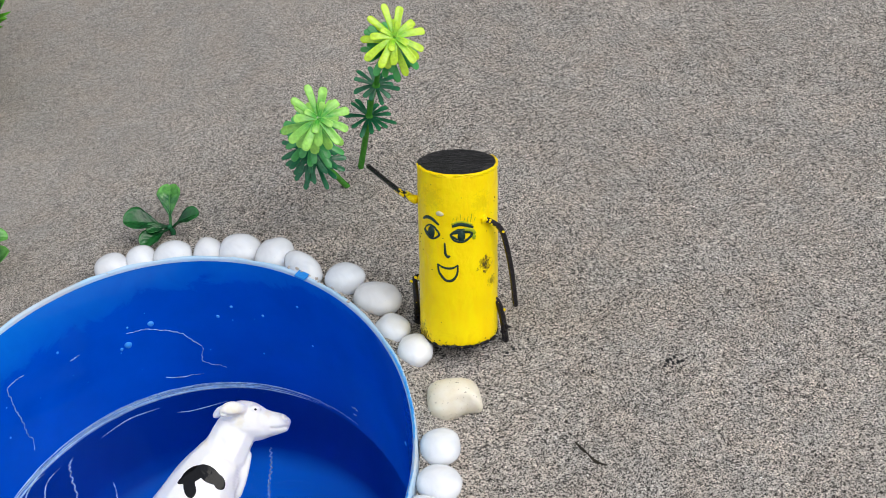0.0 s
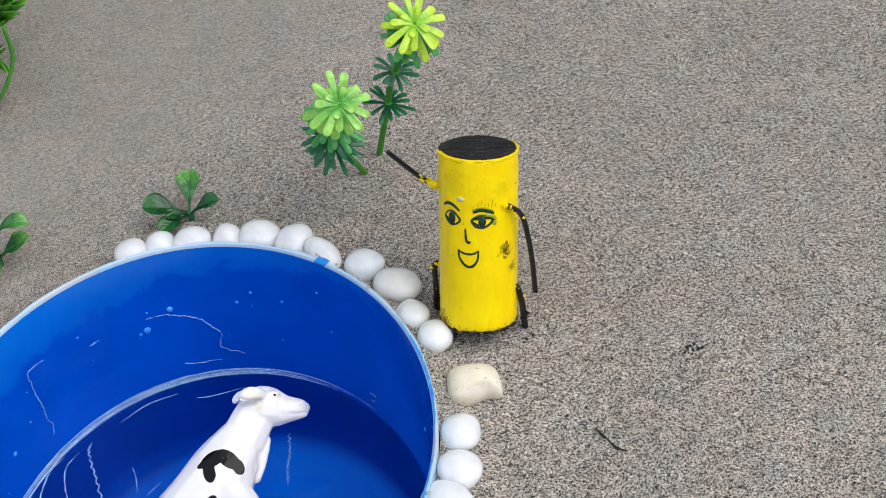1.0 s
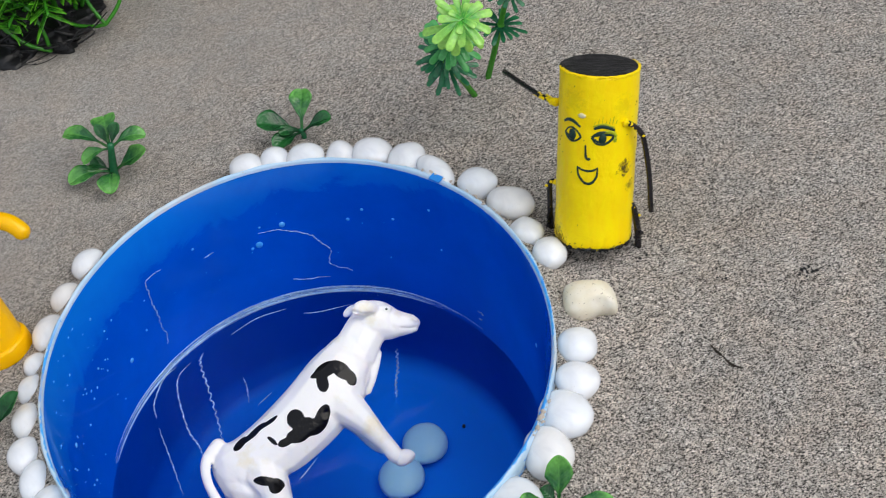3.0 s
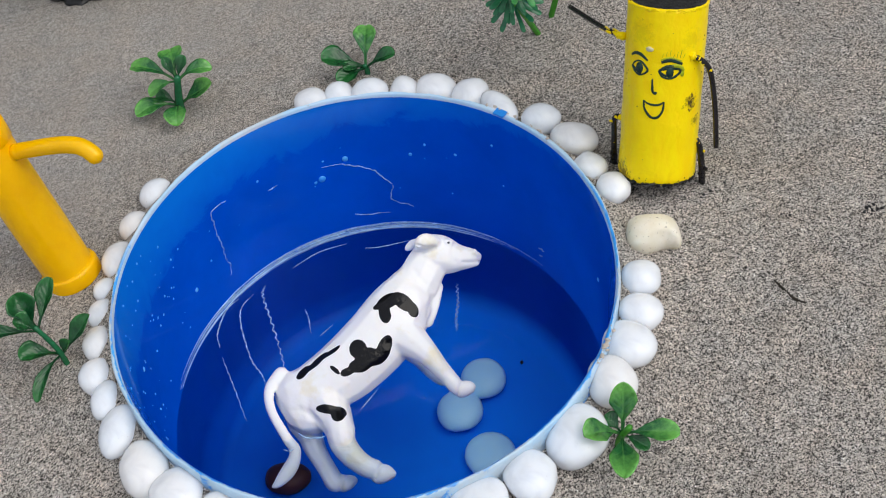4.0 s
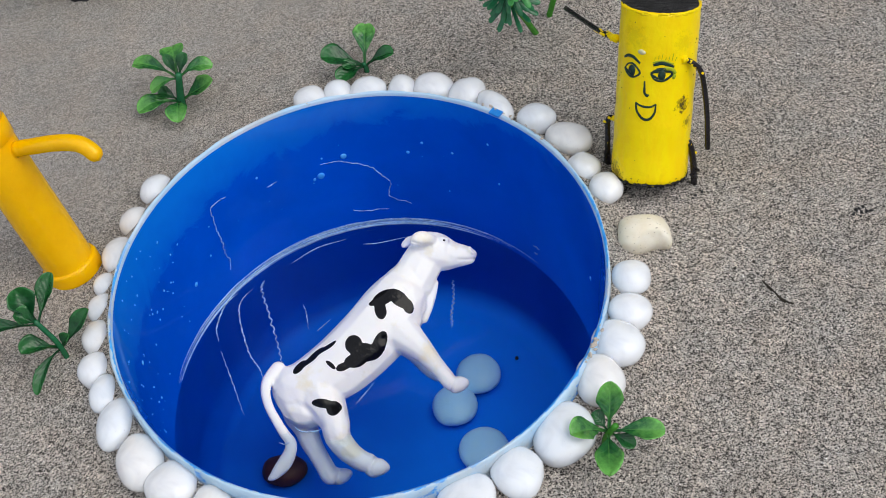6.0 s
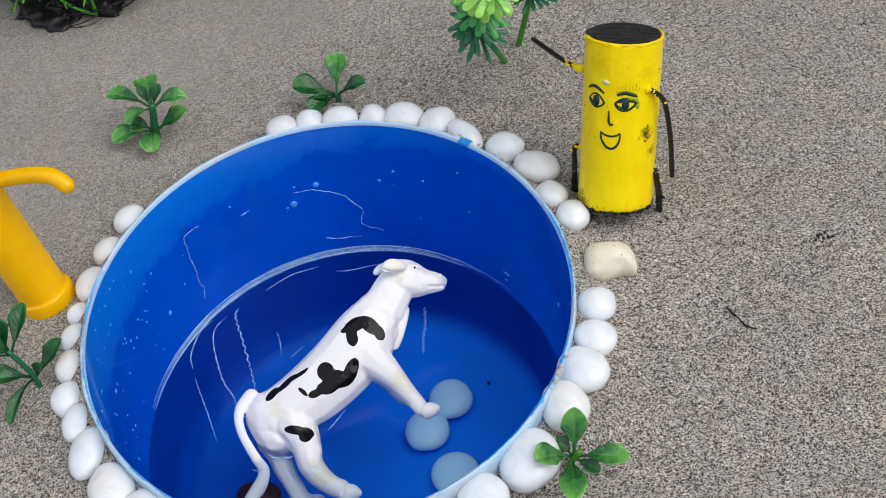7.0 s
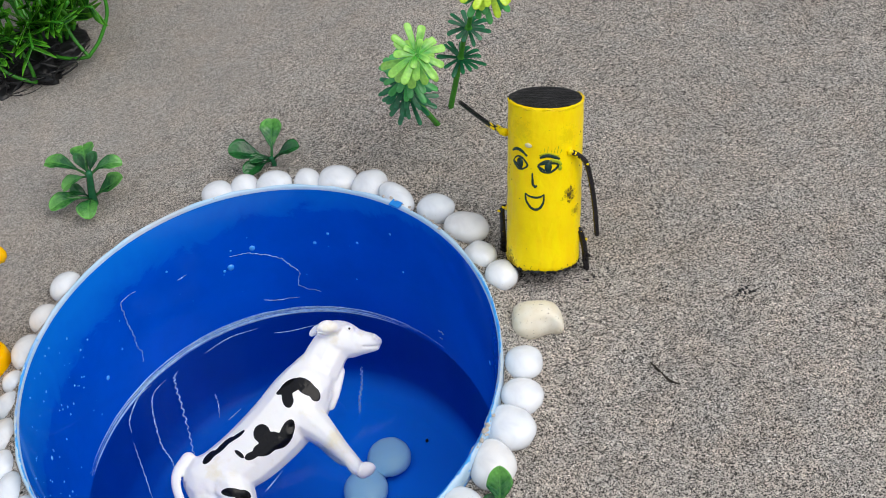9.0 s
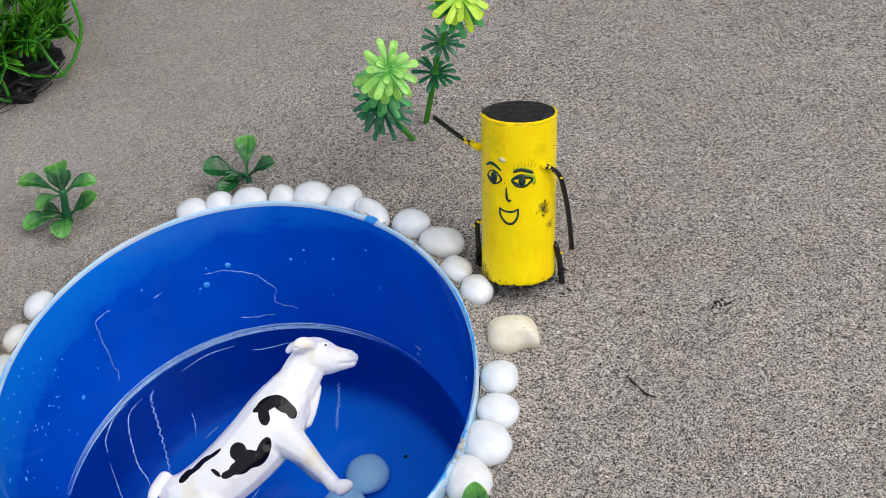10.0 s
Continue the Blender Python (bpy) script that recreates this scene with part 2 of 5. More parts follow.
def yellow_material():
    """Thick glossy yellow brushed down the wood, thin and grimy in places."""
    m = Nodes("yellow_paint", 0.3, 0.2)
    p = m.n.new("ShaderNodeMapping")
    p.inputs["Scale"].default_value = (1.0, 1.0, 0.4)
    m.l.new(m.co.outputs["Object"], p.inputs["Vector"])
    brush = m.noise(150, 4, 0.5, p.outputs[0], 0.5)
    c = m.ramp(brush, [(0.3, (0.98, 0.68, 0.0)), (0.7, (1.0, 0.775, 0.0))])
    c = m.mix(m.ramp(m.noise(75, 4, 0.7, warp=0.5), [(0.60, 0.0), (0.78, 0.35)]), c, (0.70, 0.46, 0.0))
    grime = m.noise(430, 5, 0.75, warp=0.4)
    for (x, y, z), r in (((0.0195, 0.0107, 0.0492), 0.0062), ((0.0058, -0.0215, 0.0035), 0.0085), ((0.0160, 0.0155, 0.0370), 0.0045), ((0.0130, -0.0180, 0.0890), 0.0100), ((0.0205, 0.0085, 0.0860), 0.0080)):
        d = m.n.new("ShaderNodeVectorMath")
        d.operation = "DISTANCE"
        m.l.new(m.co.outputs["Object"], d.inputs[0])
        d.inputs[1].default_value = (x, y, z)
        near = m.math("SUBTRACT", 1.0, m.math("DIVIDE", d.outputs["Value"], r))
        thick = 0.75 if z < 0.06 else 0.16
        c = m.mix(m.ramp(m.math("ADD", grime, m.math("MULTIPLY", near, 0.30)), [(0.56, 0.0), (0.72, thick)]), c, (0.17, 0.11, 0.008))
    c = m.mix(m.ramp(m.noise(300, 3, 0.7), [(0.74, 0.0), (0.78, 0.7)]), c, (0.40, 0.27, 0.0))
    m.color(c)
    m.bump(m.math("ADD", brush, m.math("MULTIPLY", m.noise(70, 4, 0.6), 2.2)), 0.5, 0.0011)
    return m.mat


def cow_material():
    """White glazed figure with black patches drawn as joined ovals in the plane of its side (millimetres)."""
    m = Nodes("white_glaze", 0.33, 0.35, Subsurface_Weight=0.3)
    m.b.inputs["Subsurface Radius"].default_value = (0.0025, 0.0022, 0.0018)
    m.b.inputs["Subsurface Scale"].default_value = 1.0
    warp = m.n.new("ShaderNodeTexNoise")
    m.l.new(m.co.outputs["Object"], warp.inputs["Vector"])
    warp.inputs["Scale"].default_value = 120
    off = m.n.new("ShaderNodeVectorMath")
    off.operation = "SUBTRACT"
    m.l.new(warp.outputs["Color"], off.inputs[0])
    off.inputs[1].default_value = (0.5, 0.5, 0.5)
    mul = m.n.new("ShaderNodeVectorMath")
    mul.operation = "MULTIPLY_ADD"
    m.l.new(off.outputs[0], mul.inputs[0])
    mul.inputs[1].default_value = (0.0012, 0.0, 0.0012)
    m.l.new(m.co.outputs["Object"], mul.inputs[2])

    def oval(x, u, a, b, turn):
        p = m.n.new("ShaderNodeMapping")
        p.vector_type = "TEXTURE"
        m.l.new(mul.outputs[0], p.inputs["Vector"])
        p.inputs["Location"].default_value = (x / 1000, 0, u / 1000)
        p.inputs["Rotation"].default_value = (0, radians(-turn), 0)
        p.inputs["Scale"].default_value = (a / 1000, 1000.0, b / 1000)
        ln = m.n.new("ShaderNodeVectorMath")
        ln.operation = "LENGTH"
        m.l.new(p.outputs[0], ln.inputs[0])
        return ln.outputs["Value"]

    ovals = [oval(94.1, 18.3, 0.8, 0.7, -40), oval(41.4, 13.5, 8.4, 4.9, -9), oval(48.5, 7, 8.5, 4.9, -82), oval(49.8, -0.6, 3.4, 4.9, -30), oval(35.3, 8.9, 4.0, 7.2, -32),
             oval(35.6, 15.1, 4.2, 2.0, -11), oval(20.5, -7.5, 9.9, 4.4, 27), oval(8.9, 2.7, 5.6, 6.3, -40), oval(10.8, -5.2, 9.0, 6.0, -40), oval(3.3, -5.7, 7.5, 4.4, -25),
             oval(-4.8, -3.9, 4.8, 2.6, -25), oval(-9.7, 2, 3.9, 1.4, -82), oval(-25.3, 14, 5.9, 2.8, 9), oval(-15.1, 13.5, 9.8, 2.1, 3), oval(-4.3, 12.2, 7.2, 1.5, -4),
             oval(-27.7, -14, 8.2, 3.0, -48), oval(-24.9, -19.9, 4.8, 5.1, -65)]
    d = ovals[0]
    for o in ovals[1:]:
        d = m.math("SMOOTH_MIN", d, o, 0.32)
    xyz = m.n.new("ShaderNodeSeparateXYZ")
    m.l.new(m.co.outputs["Object"], xyz.inputs[0])
    side = m.math("LESS_THAN", xyz.outputs[1], 0.004)
    black = m.math("MULTIPLY", m.ramp(d, [(0.90, 1.0), (0.94, 0.0)]), side)
    white = m.ramp(m.noise(45, 4), [(0.30, (0.90, 0.83, 0.66)), (0.43, (0.985, 0.965, 0.915))])
    m.color(m.mix(black, white, (0.006, 0.006, 0.007)))
    m.set(m.b, "Roughness", m.ramp(black, [(0.0, 0.34), (1.0, 0.09)]))
    m.set(m.b, "Specular IOR Level", m.ramp(black, [(0.0, 0.35), (1.0, 0.2)]))
    m.bump(m.math("ADD", m.noise(300, 3), m.math("MULTIPLY", black, m.math("MULTIPLY", m.noise(150, 2, 0.5, warp=0.6), 1.6))), 0.25, 0.0008)
    return m.mat


def glint_material(name, thin, thick):
    """Patchy pale colour for painted glints that lets the blue show through."""
    m = Nodes(name, 0.35, 0.3)
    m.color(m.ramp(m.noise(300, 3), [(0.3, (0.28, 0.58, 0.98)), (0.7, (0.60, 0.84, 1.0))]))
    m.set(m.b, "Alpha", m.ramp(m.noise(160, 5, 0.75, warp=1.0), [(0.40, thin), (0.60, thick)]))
    return m.mat


def leaf_material(name, root, tip, start=0.45, rough=0.27, ridge=0.5, ribbed=False):
    m = Nodes(name, rough, 0.45, Subsurface_Weight=0.08)
    m.b.inputs["Subsurface Radius"].default_value = (0.001, 0.002, 0.0008)
    uv = m.n.new("ShaderNodeSeparateXYZ")
    m.l.new(m.co.outputs["UV"], uv.inputs[0])
    along = m.math("ADD", uv.outputs[0], m.math("MULTIPLY", m.math("SUBTRACT", m.noise(160, 4), 0.5), 0.55))
    c = m.ramp(along, [(start, root), (min(start + 0.55, 1.0), tip)])
    rib = m.math("ABSOLUTE", m.math("SUBTRACT", uv.outputs[1], 0.5))
    c = m.mix(m.ramp(rib, [(0.0, 0.35), (0.06, 0.0)]), c, tip)
    relief = m.math("ADD", m.noise(230, 3), m.math("MULTIPLY", rib, 1.2))
    if ribbed:
        worn = m.math("ADD", m.math("MULTIPLY", uv.outputs[0], rib), m.math("MULTIPLY", m.noise(210, 4, 0.65), 0.30))
        c = m.mix(m.ramp(worn, [(0.44, 0.0), (0.60, 0.75)]), c, tuple(min(1.0, q * 1.35) for q in tip))
        vein = m.math("SINE", m.math("MULTIPLY", m.math("SUBTRACT", uv.outputs[0], m.math("MULTIPLY", rib, 0.55)), 46.0))
        c = m.mix(m.math("MULTIPLY", m.ramp(vein, [(0.80, 0.0), (1.0, 0.10)]), 1.0), c, tip)
        relief = m.math("ADD", relief, m.math("MULTIPLY", vein, -0.12))
    else:
        c = m.mix(m.ramp(rib, [(0.34, 0.0), (0.5, 0.55)]), c, tuple(min(1.0, q * 1.15) for q in tip))
    c = m.mix(1.0, c, m.ramp(m.noise(420, 3), [(0.3, 0.8), (0.7, 1.15)]), "MULTIPLY")
    c = m.mix(m.ramp(m.noise(120, 4, 0.6, warp=0.4), [(0.46, 0.0), (0.74, 0.6)]), c, tip)
    m.color(c)
    m.bump(relief, ridge, 0.0009)
    return m.mat


SAND, GRAIN, RIM, WATER = sand_material(), grain_material(), rim_material(), water_material()
# SUNKEN_BLUE is the same plastic with underwater shade put into a darker colour
BLUE, SUNKEN_BLUE = blue_material("blue_plastic", 0.2), blue_material("shaded_blue_plastic", 0.02, (0.0, 0.050, 0.40), (0.0, 0.068, 0.50), (0.004, 0.220, 0.88))
PEBBLE, BEIGE, COW = pebble_material(), beige_material(), cow_material()
YELLOW = yellow_material()
BLACKTOP = streaked_material()
INK = paint_material("black_ink", (0.008, 0.022, 0.018), (0.012, 0.05, 0.035), 0.35, 600)
WIRE = paint_material("black_wire", (0.006, 0.005, 0.007), (0.016, 0.013, 0.017), 0.25, 300, (0.60, 0.46, 0.01), 0.45)
PUMP = paint_material("orange_yellow_enamel", (0.91, 0.46, 0.0), (0.96, 0.53, 0.0), 0.12, 45, None, 0.27, 0.0016)
# white pebbles with the water's blue haze put into their colour
DROWNED = paint_material("water_tinted_pebble", (0.46, 0.82, 0.98), (0.58, 0.90, 0.99), 0.3, 120)
REDSTONE = paint_material("red_brown_stone", (0.05, 0.014, 0.014), (0.09, 0.026, 0.022), 0.5, 200)
PALE_GLINT = glint_material("pale_glint", 0.25, 1.0)
HAZE = glint_material("faint_glint", 0.08, 0.5)
GLINT = glint_material("bright_glint", 0.75, 1.0)
DROP = paint_material("water_drop", (0.03, 0.30, 0.88), (0.08, 0.42, 0.94), 0.06, 100, None, 0.5)
TAPE = paint_material("blue_tape", (0.02, 0.24, 0.74), (0.03, 0.28, 0.8), 0.35, 400)
BROAD = leaf_material("dark_green_plastic_leaf", (0.005, 0.055, 0.017), (0.022, 0.14, 0.032), 0.55, ribbed=True)
BROADTIP = leaf_material("green_leaf_pale_edge", (0.012, 0.105, 0.026), (0.14, 0.40, 0.08), 0.60, 0.22, ribbed=True)
LIME = leaf_material("lime_green_leaf", (0.05, 0.33, 0.03), (0.31, 0.64, 0.11), 0.28, 0.22, 0.2)
YLIME = leaf_material("yellow_lime_leaf", (0.16, 0.48, 0.02), (0.50, 0.74, 0.04), 0.15, 0.22, 0.2)
MIDGREEN = leaf_material("mid_green_leaf", (0.02, 0.19, 0.05), (0.07, 0.36, 0.09), 0.3, 0.25, 0.2)
DEEP = leaf_material("deep_green_leaf", (0.004, 0.065, 0.026), (0.018, 0.17, 0.065), 0.45, 0.24, 0.2)
STEM = leaf_material("green_stem", (0.03, 0.20, 0.012), (0.05, 0.26, 0.02), 0.3)
GRASS = leaf_material("grass_green", (0.004, 0.055, 0.004), (0.11, 0.40, 0.02), 0.45)
TANGLE = paint_material("black_root_tangle", (0.006, 0.006, 0.007), (0.02, 0.02, 0.021), 0.28, 160)


# ---- mesh helpers ----
def link(name, bm, material, parent=None, label="", smooth=True):
    me = bpy.data.meshes.new(name)
    bmesh.ops.recalc_face_normals(bm, faces=bm.faces[:])
    for fc in bm.faces:
        fc.smooth = smooth
    bm.to_mesh(me)
    bm.free()
    for one in material if isinstance(material, (list, tuple)) else (material,):
        me.materials.append(one)
    ob = new(name, me)
    if parent:
        ob.parent = parent
    return tagged(ob, label)


part = link


def empty(name, place, label, category, group="", kind=""):
    ob = new(name)
    ob.empty_display_size = 0.01
    ob.matrix_world = place if isinstance(place, Matrix) else Matrix.Translation(place)
    return tagged(ob, label, category, group, kind)


def tube(bm, pts, radii, seg=10, flat=1.0, mi=0, cap=True):
    """A tube along the points; radii may be one number or one a point."""
    pts = [Vector(p) for p in pts]
    if not isinstance(radii, (list, tuple)):
        radii = [radii] * len(pts)
    rings, side = [], None
    for k, p in enumerate(pts):
        t = (pts[min(k + 1, len(pts) - 1)] - pts[max(k - 1, 0)]).normalized()
        if side is None:
            side = t.orthogonal().normalized()
        side = (side - t * side.dot(t)).normalized()
        up = t.cross(side)
        rings.append([bm.verts.new(p + (side * math.cos(a) + up * math.sin(a) * flat) * radii[k])
                      for a in (j / seg * math.tau for j in range(seg))])
    for r0, r1 in zip(rings, rings[1:]):
        for j in range(seg):
            bm.faces.new((r0[j], r0[(j + 1) % seg], r1[(j + 1) % seg], r1[j])).material_index = mi
    if cap:
        for ring, p, s in ((rings[0], pts[0], -1), (rings[-1], pts[-1], 1)):
            t = ((pts[1] - pts[0]) if s < 0 else (pts[-1] - pts[-2])).normalized() * s
            tip = bm.verts.new(p + t * radii[0 if s < 0 else -1] * 0.5)
            for j in range(seg):
                bm.faces.new((ring[j], ring[(j + 1) % seg], tip)).material_index = mi
    return bm


def smooth_path(pts, n=6):
    """Catmull-Rom points through the given ones."""
    p = [Vector(q) for q in pts]
    p = [p[0] * 2 - p[1]] + p + [p[-1] * 2 - p[-2]]
    out = []
    for k in range(1, len(p) - 2):
        a, b, c, d = p[k - 1:k + 3]
        for j in range(n):
            s = j / n
            out.append(0.5 * (2 * b + (c - a) * s + (2 * a - 5 * b + 4 * c - d) * s * s + (3 * b - a - 3 * c + d) * s ** 3))
    return out + [p[-2]]


def lathe(bm, profile, seg=64, sx=1.0, sy=1.0, mi=0, wobble=0.0, close=False):
    """Revolves (radius, z) pairs about z, stretched to an ellipse."""
    rings = []
    for k, (r, z) in enumerate(profile):
        ring = []
        for j in range(seg):
            a = j / seg * math.tau
            d = 1 + wobble * noise.noise((math.cos(a) * 3, math.sin(a) * 3, z * 60 + k))
            ring.append(bm.verts.new((r * d * math.cos(a) * sx, r * d * math.sin(a) * sy, z)))
        rings.append(ring)
    for r0, r1 in zip(rings, rings[1:]):
        for j in range(seg):
            bm.faces.new((r0[j], r0[(j + 1) % seg], r1[(j + 1) % seg], r1[j])).material_index = mi
    if close:
        for ring in (rings[0], rings[-1]):
            bm.faces.new(ring).material_index = mi
    return bm


def leaf(bm, p0, p1, p2, width, normal, shape="spoon", cup=0.25, thick=0.0007, nu=10, nv=6):
    """A leaf with thickness along the curve p0, p1, p2; its upper side faces normal."""
    uvl = bm.loops.layers.uv.verify()
    p0, p1, p2, normal = Vector(p0), Vector(p1), Vector(p2), Vector(normal)
    layers = []
    for sign in (1, -1):
        rows = []
        for i in range(nu + 1):
            s = math.sin(math.pi / 2 * i / nu)
            mid = p0 * (1 - s) ** 2 + p1 * 2 * s * (1 - s) + p2 * s * s
            t = ((p1 - p0) * (1 - s) + (p2 - p1) * s).normalized()
            side = t.cross(normal).normalized()
            up = side.cross(t).normalized()
            if shape == "spoon":
                w = 0.13 + 0.87 * max(0.0, min(1.0, (s - 0.27) / 0.39)) ** 0.9 if s < 0.66 else math.sqrt(max(0.0, 1 - ((s - 0.66) / 0.345) ** 2))
            elif shape == "blade":
                w = min(1.0, 0.55 + s) * (1 - s) ** 0.7 + 0.02
            else:
                w = 0.62 + 0.38 * min(1.0, s / 0.8) if s < 0.86 else math.sqrt(max(0.0, 1 - ((s - 0.86) / 0.148) ** 2))
            w *= width
            row = []
            for j in range(nv + 1):
                v = j / nv * 2 - 1
                q = mid + side * (v * w) + up * (cup * w * v * v + sign * thick * (1 - 0.75 * v * v))
                if shape == "spoon":
                    # crinkled blade with a sunken midrib and a wavy edge
                    n3 = noise.noise(Vector((s * 4, v * 2.2, 0)) + p2 * 900)
                    q += up * width * (0.13 * n3 * min(1, s * 2) - 0.10 * math.exp(-(v / 0.18) ** 2)) + side * v * w * 0.10 * noise.noise(Vector((s * 6, v, 3)) + p2 * 700)
                row.append((bm.verts.new(q), (s, j / nv)))
            rows.append(row)
        layers.append(rows)
    for rows, flip in ((layers[0], False), (layers[1], True)):
        for r0, r1 in zip(rows, rows[1:]):
            for j in range(nv):
                quad = [r0[j], r0[j + 1], r1[j + 1], r1[j]]
                fc = bm.faces.new([q[0] for q in (quad[::-1] if flip else quad)])
                for lp, q in zip(fc.loops, quad[::-1] if flip else quad):
                    lp[uvl].uv = q[1]
    a, b = layers
    edge = [r[0] for r in a] + [q for q in a[-1][1:]] + [r[-1] for r in a[-2::-1]]
    under = [r[0] for r in b] + [q for q in b[-1][1:]] + [r[-1] for r in b[-2::-1]]
    for k in range(len(edge) - 1):
        fc = bm.faces.new((edge[k][0], under[k][0], under[k + 1][0], edge[k + 1][0]))
        for lp, q in zip(fc.loops, (edge[k], under[k], under[k + 1], edge[k + 1])):
            lp[uvl].uv = q[1]
    return bm


def pebble_mesh(bm, a, b, c, seed, rough=0.09, bend=0.0, sub=3, square=0.94):
    """A worn stone: half-lengths a, b, c."""
    bmesh.ops.create_icosphere(bm, subdivisions=sub, radius=1.0)
    s = Vector((seed * 3.7, seed * 1.3, seed * 2.1))
    for v in bm.verts:
        d = v.co.normalized()
        k = 1 + rough * noise.noise(d * 0.9 + s) * 1.6 + rough * 0.45 * noise.noise(d * 2.3 + s)
        q = Vector((math.copysign(abs(d.x) ** square, d.x), math.copysign(abs(d.y) ** square, d.y), d.z)) * k
        v.co = (q.x * a, q.y * b + bend * q.x * q.x * b, q.z * c)
    return bm


# ---- the tub's ellipse and the sand's height ----
TX, TY, RIM_Z, WALL, WATER_Z, FLOOR_Z = 0.1387, 0.1537, 0.022, 0.0021, -0.0882, -0.150


def taper(z):
    """How much narrower the tub is at height z than at its rim."""
    return 1 - 0.05 * (RIM_Z - z) / 0.108


def out_of(x, y):
    """Metres outside the tub's rim, roughly."""
    return (math.hypot(x / TX, y / TY) - 1) * 0.146


def sand_z(x, y):
    d = max(out_of(x, y) - 0.003, 0.0)
    a = math.atan2(y, x)
    bank = 0.0105 + 0.0075 * max(0.0, math.cos(a - radians(118))) ** 10
    z = bank * math.exp(-(d / 0.013) ** 2) + 0.003 * math.exp(-(d / 0.04) ** 2) + 0.0012 * noise.noise((x * 14, y * 14, 3.0)) + 0.0011 * noise.noise((x * 45, y * 45, 9.0))
    z += 0.0008 * noise.noise((x * 130, y * 130, 5.0))
    z -= 0.006 * max(0.0, min(1.0, (0.02 - y) / 0.16)) * (1 if x > 0 else 0.3)
    z += 0.0115 * math.exp(-(((x - 0.186) / 0.016) ** 2 + ((y - 0.078) / 0.013) ** 2))
    # a short groove and a few small pits
    gx, gy = x - 0.2265, y + 0.0485
    along, across = gx * 0.53 - gy * 0.85, gx * 0.85 + gy * 0.53 + 0.0012 * math.sin((gx - gy) * 300)
    z -= 0.0024 * math.exp(-(across / 0.0013) ** 2) * max(0.0, 1 - (along / 0.013) ** 2)
    for px, py, r, h in ((0.2885, 0.002, 0.006, 0.0022), (0.2136, -0.0516, 0.005, 0.0012), (0.242, 0.008, 0.007, 0.001), (0.2189, -0.0067, 0.009, 0.0009),
                         (0.1238, 0.1723, 0.008, -0.0022), (0.30, 0.13, 0.012, 0.0016), (0.36, 0.19, 0.01, 0.0013), (0.2070, -0.0590, 0.006, 0.0014), (0.2183, -0.0858, 0.007, 0.0022), (0.2250, -0.0800, 0.006, 0.0018),
                         (0.2120, -0.0800, 0.006, -0.0018), (0.2240, -0.0910, 0.005, -0.0016), (0.3827, 0.2631, 0.009, 0.0022), (0.3846, 0.2432, 0.008, 0.0018), (0.3700, 0.2520, 0.010, -0.0016), (0.1357, 0.2201, 0.005, 0.0020), (0.1339, 0.1654, 0.006, 0.0016)):
        z -= h * math.exp(-((x - px) ** 2 + (y - py) ** 2) / r ** 2)
    return z


def ground():
    def steps(lo, hi, d):
        n = round((hi - lo) / d)
        core = [lo + (hi - lo) * k / n for k in range(n + 1)]
        far = [d * 1.35 ** k for k in range(1, 34)]
        grow = [sum(far[:k + 1]) for k in range(len(far))]
        return [lo - g for g in grow[::-1]] + core + [hi + g for g in grow]

    xs, ys = steps(-0.34, 0.62, 0.0035), steps(-0.26, 0.66, 0.0035)
    verts, faces, keep = [], [], {}
    lim = 0.0022 / 0.146

    def vid(i, j):
        if (i, j) not in keep:
            x, y = xs[i], ys[j]
            k = math.hypot(x / TX, y / TY)
            if k < 1 + lim:
                x, y = x / k * (1 + lim), y / k * (1 + lim)
            keep[i, j] = len(verts)
            near = abs(x) < 1.5 and abs(y) < 1.5
            verts.append((x, y, sand_z(x, y) if near else 0.0))
        return keep[i, j]

    for i in range(len(xs) - 1):
        for j in range(len(ys) - 1):
            c = [(i, j), (i + 1, j), (i + 1, j + 1), (i, j + 1)]
            if all(math.hypot(xs[a] / TX, ys[b] / TY) < 1 + lim for a, b in c):
                continue
            faces.append([vid(*q) for q in c])
    me = bpy.data.meshes.new("ground")
    me.from_pydata(verts, [], faces)
    me.shade_smooth()
    me.materials.append(SAND)
    return tagged(new("ground", me), "loose grey-brown sand with small marks and pits", "sand", kind="structure")


ground()


def unseen_wall():
    """An unseen plain wall added beyond the sand to darken the water's reflections."""
    bm = bmesh.new()
    bmesh.ops.create_cube(bm, size=1.0, matrix=Matrix.Translation((0.3, 2.45, 2.75)) @ Matrix.Diagonal((8.0, 0.25, 5.7, 1)))
    tagged(link("unseen_wall", bm, WALLPAINT, smooth=False), "unseen dark wall added to darken the water's reflections", "wall", kind="structure")


WALLPAINT = paint_material("unseen_wall_paint", (0.05, 0.055, 0.05), (0.10, 0.10, 0.09), 0.9, 20)
unseen_wall()


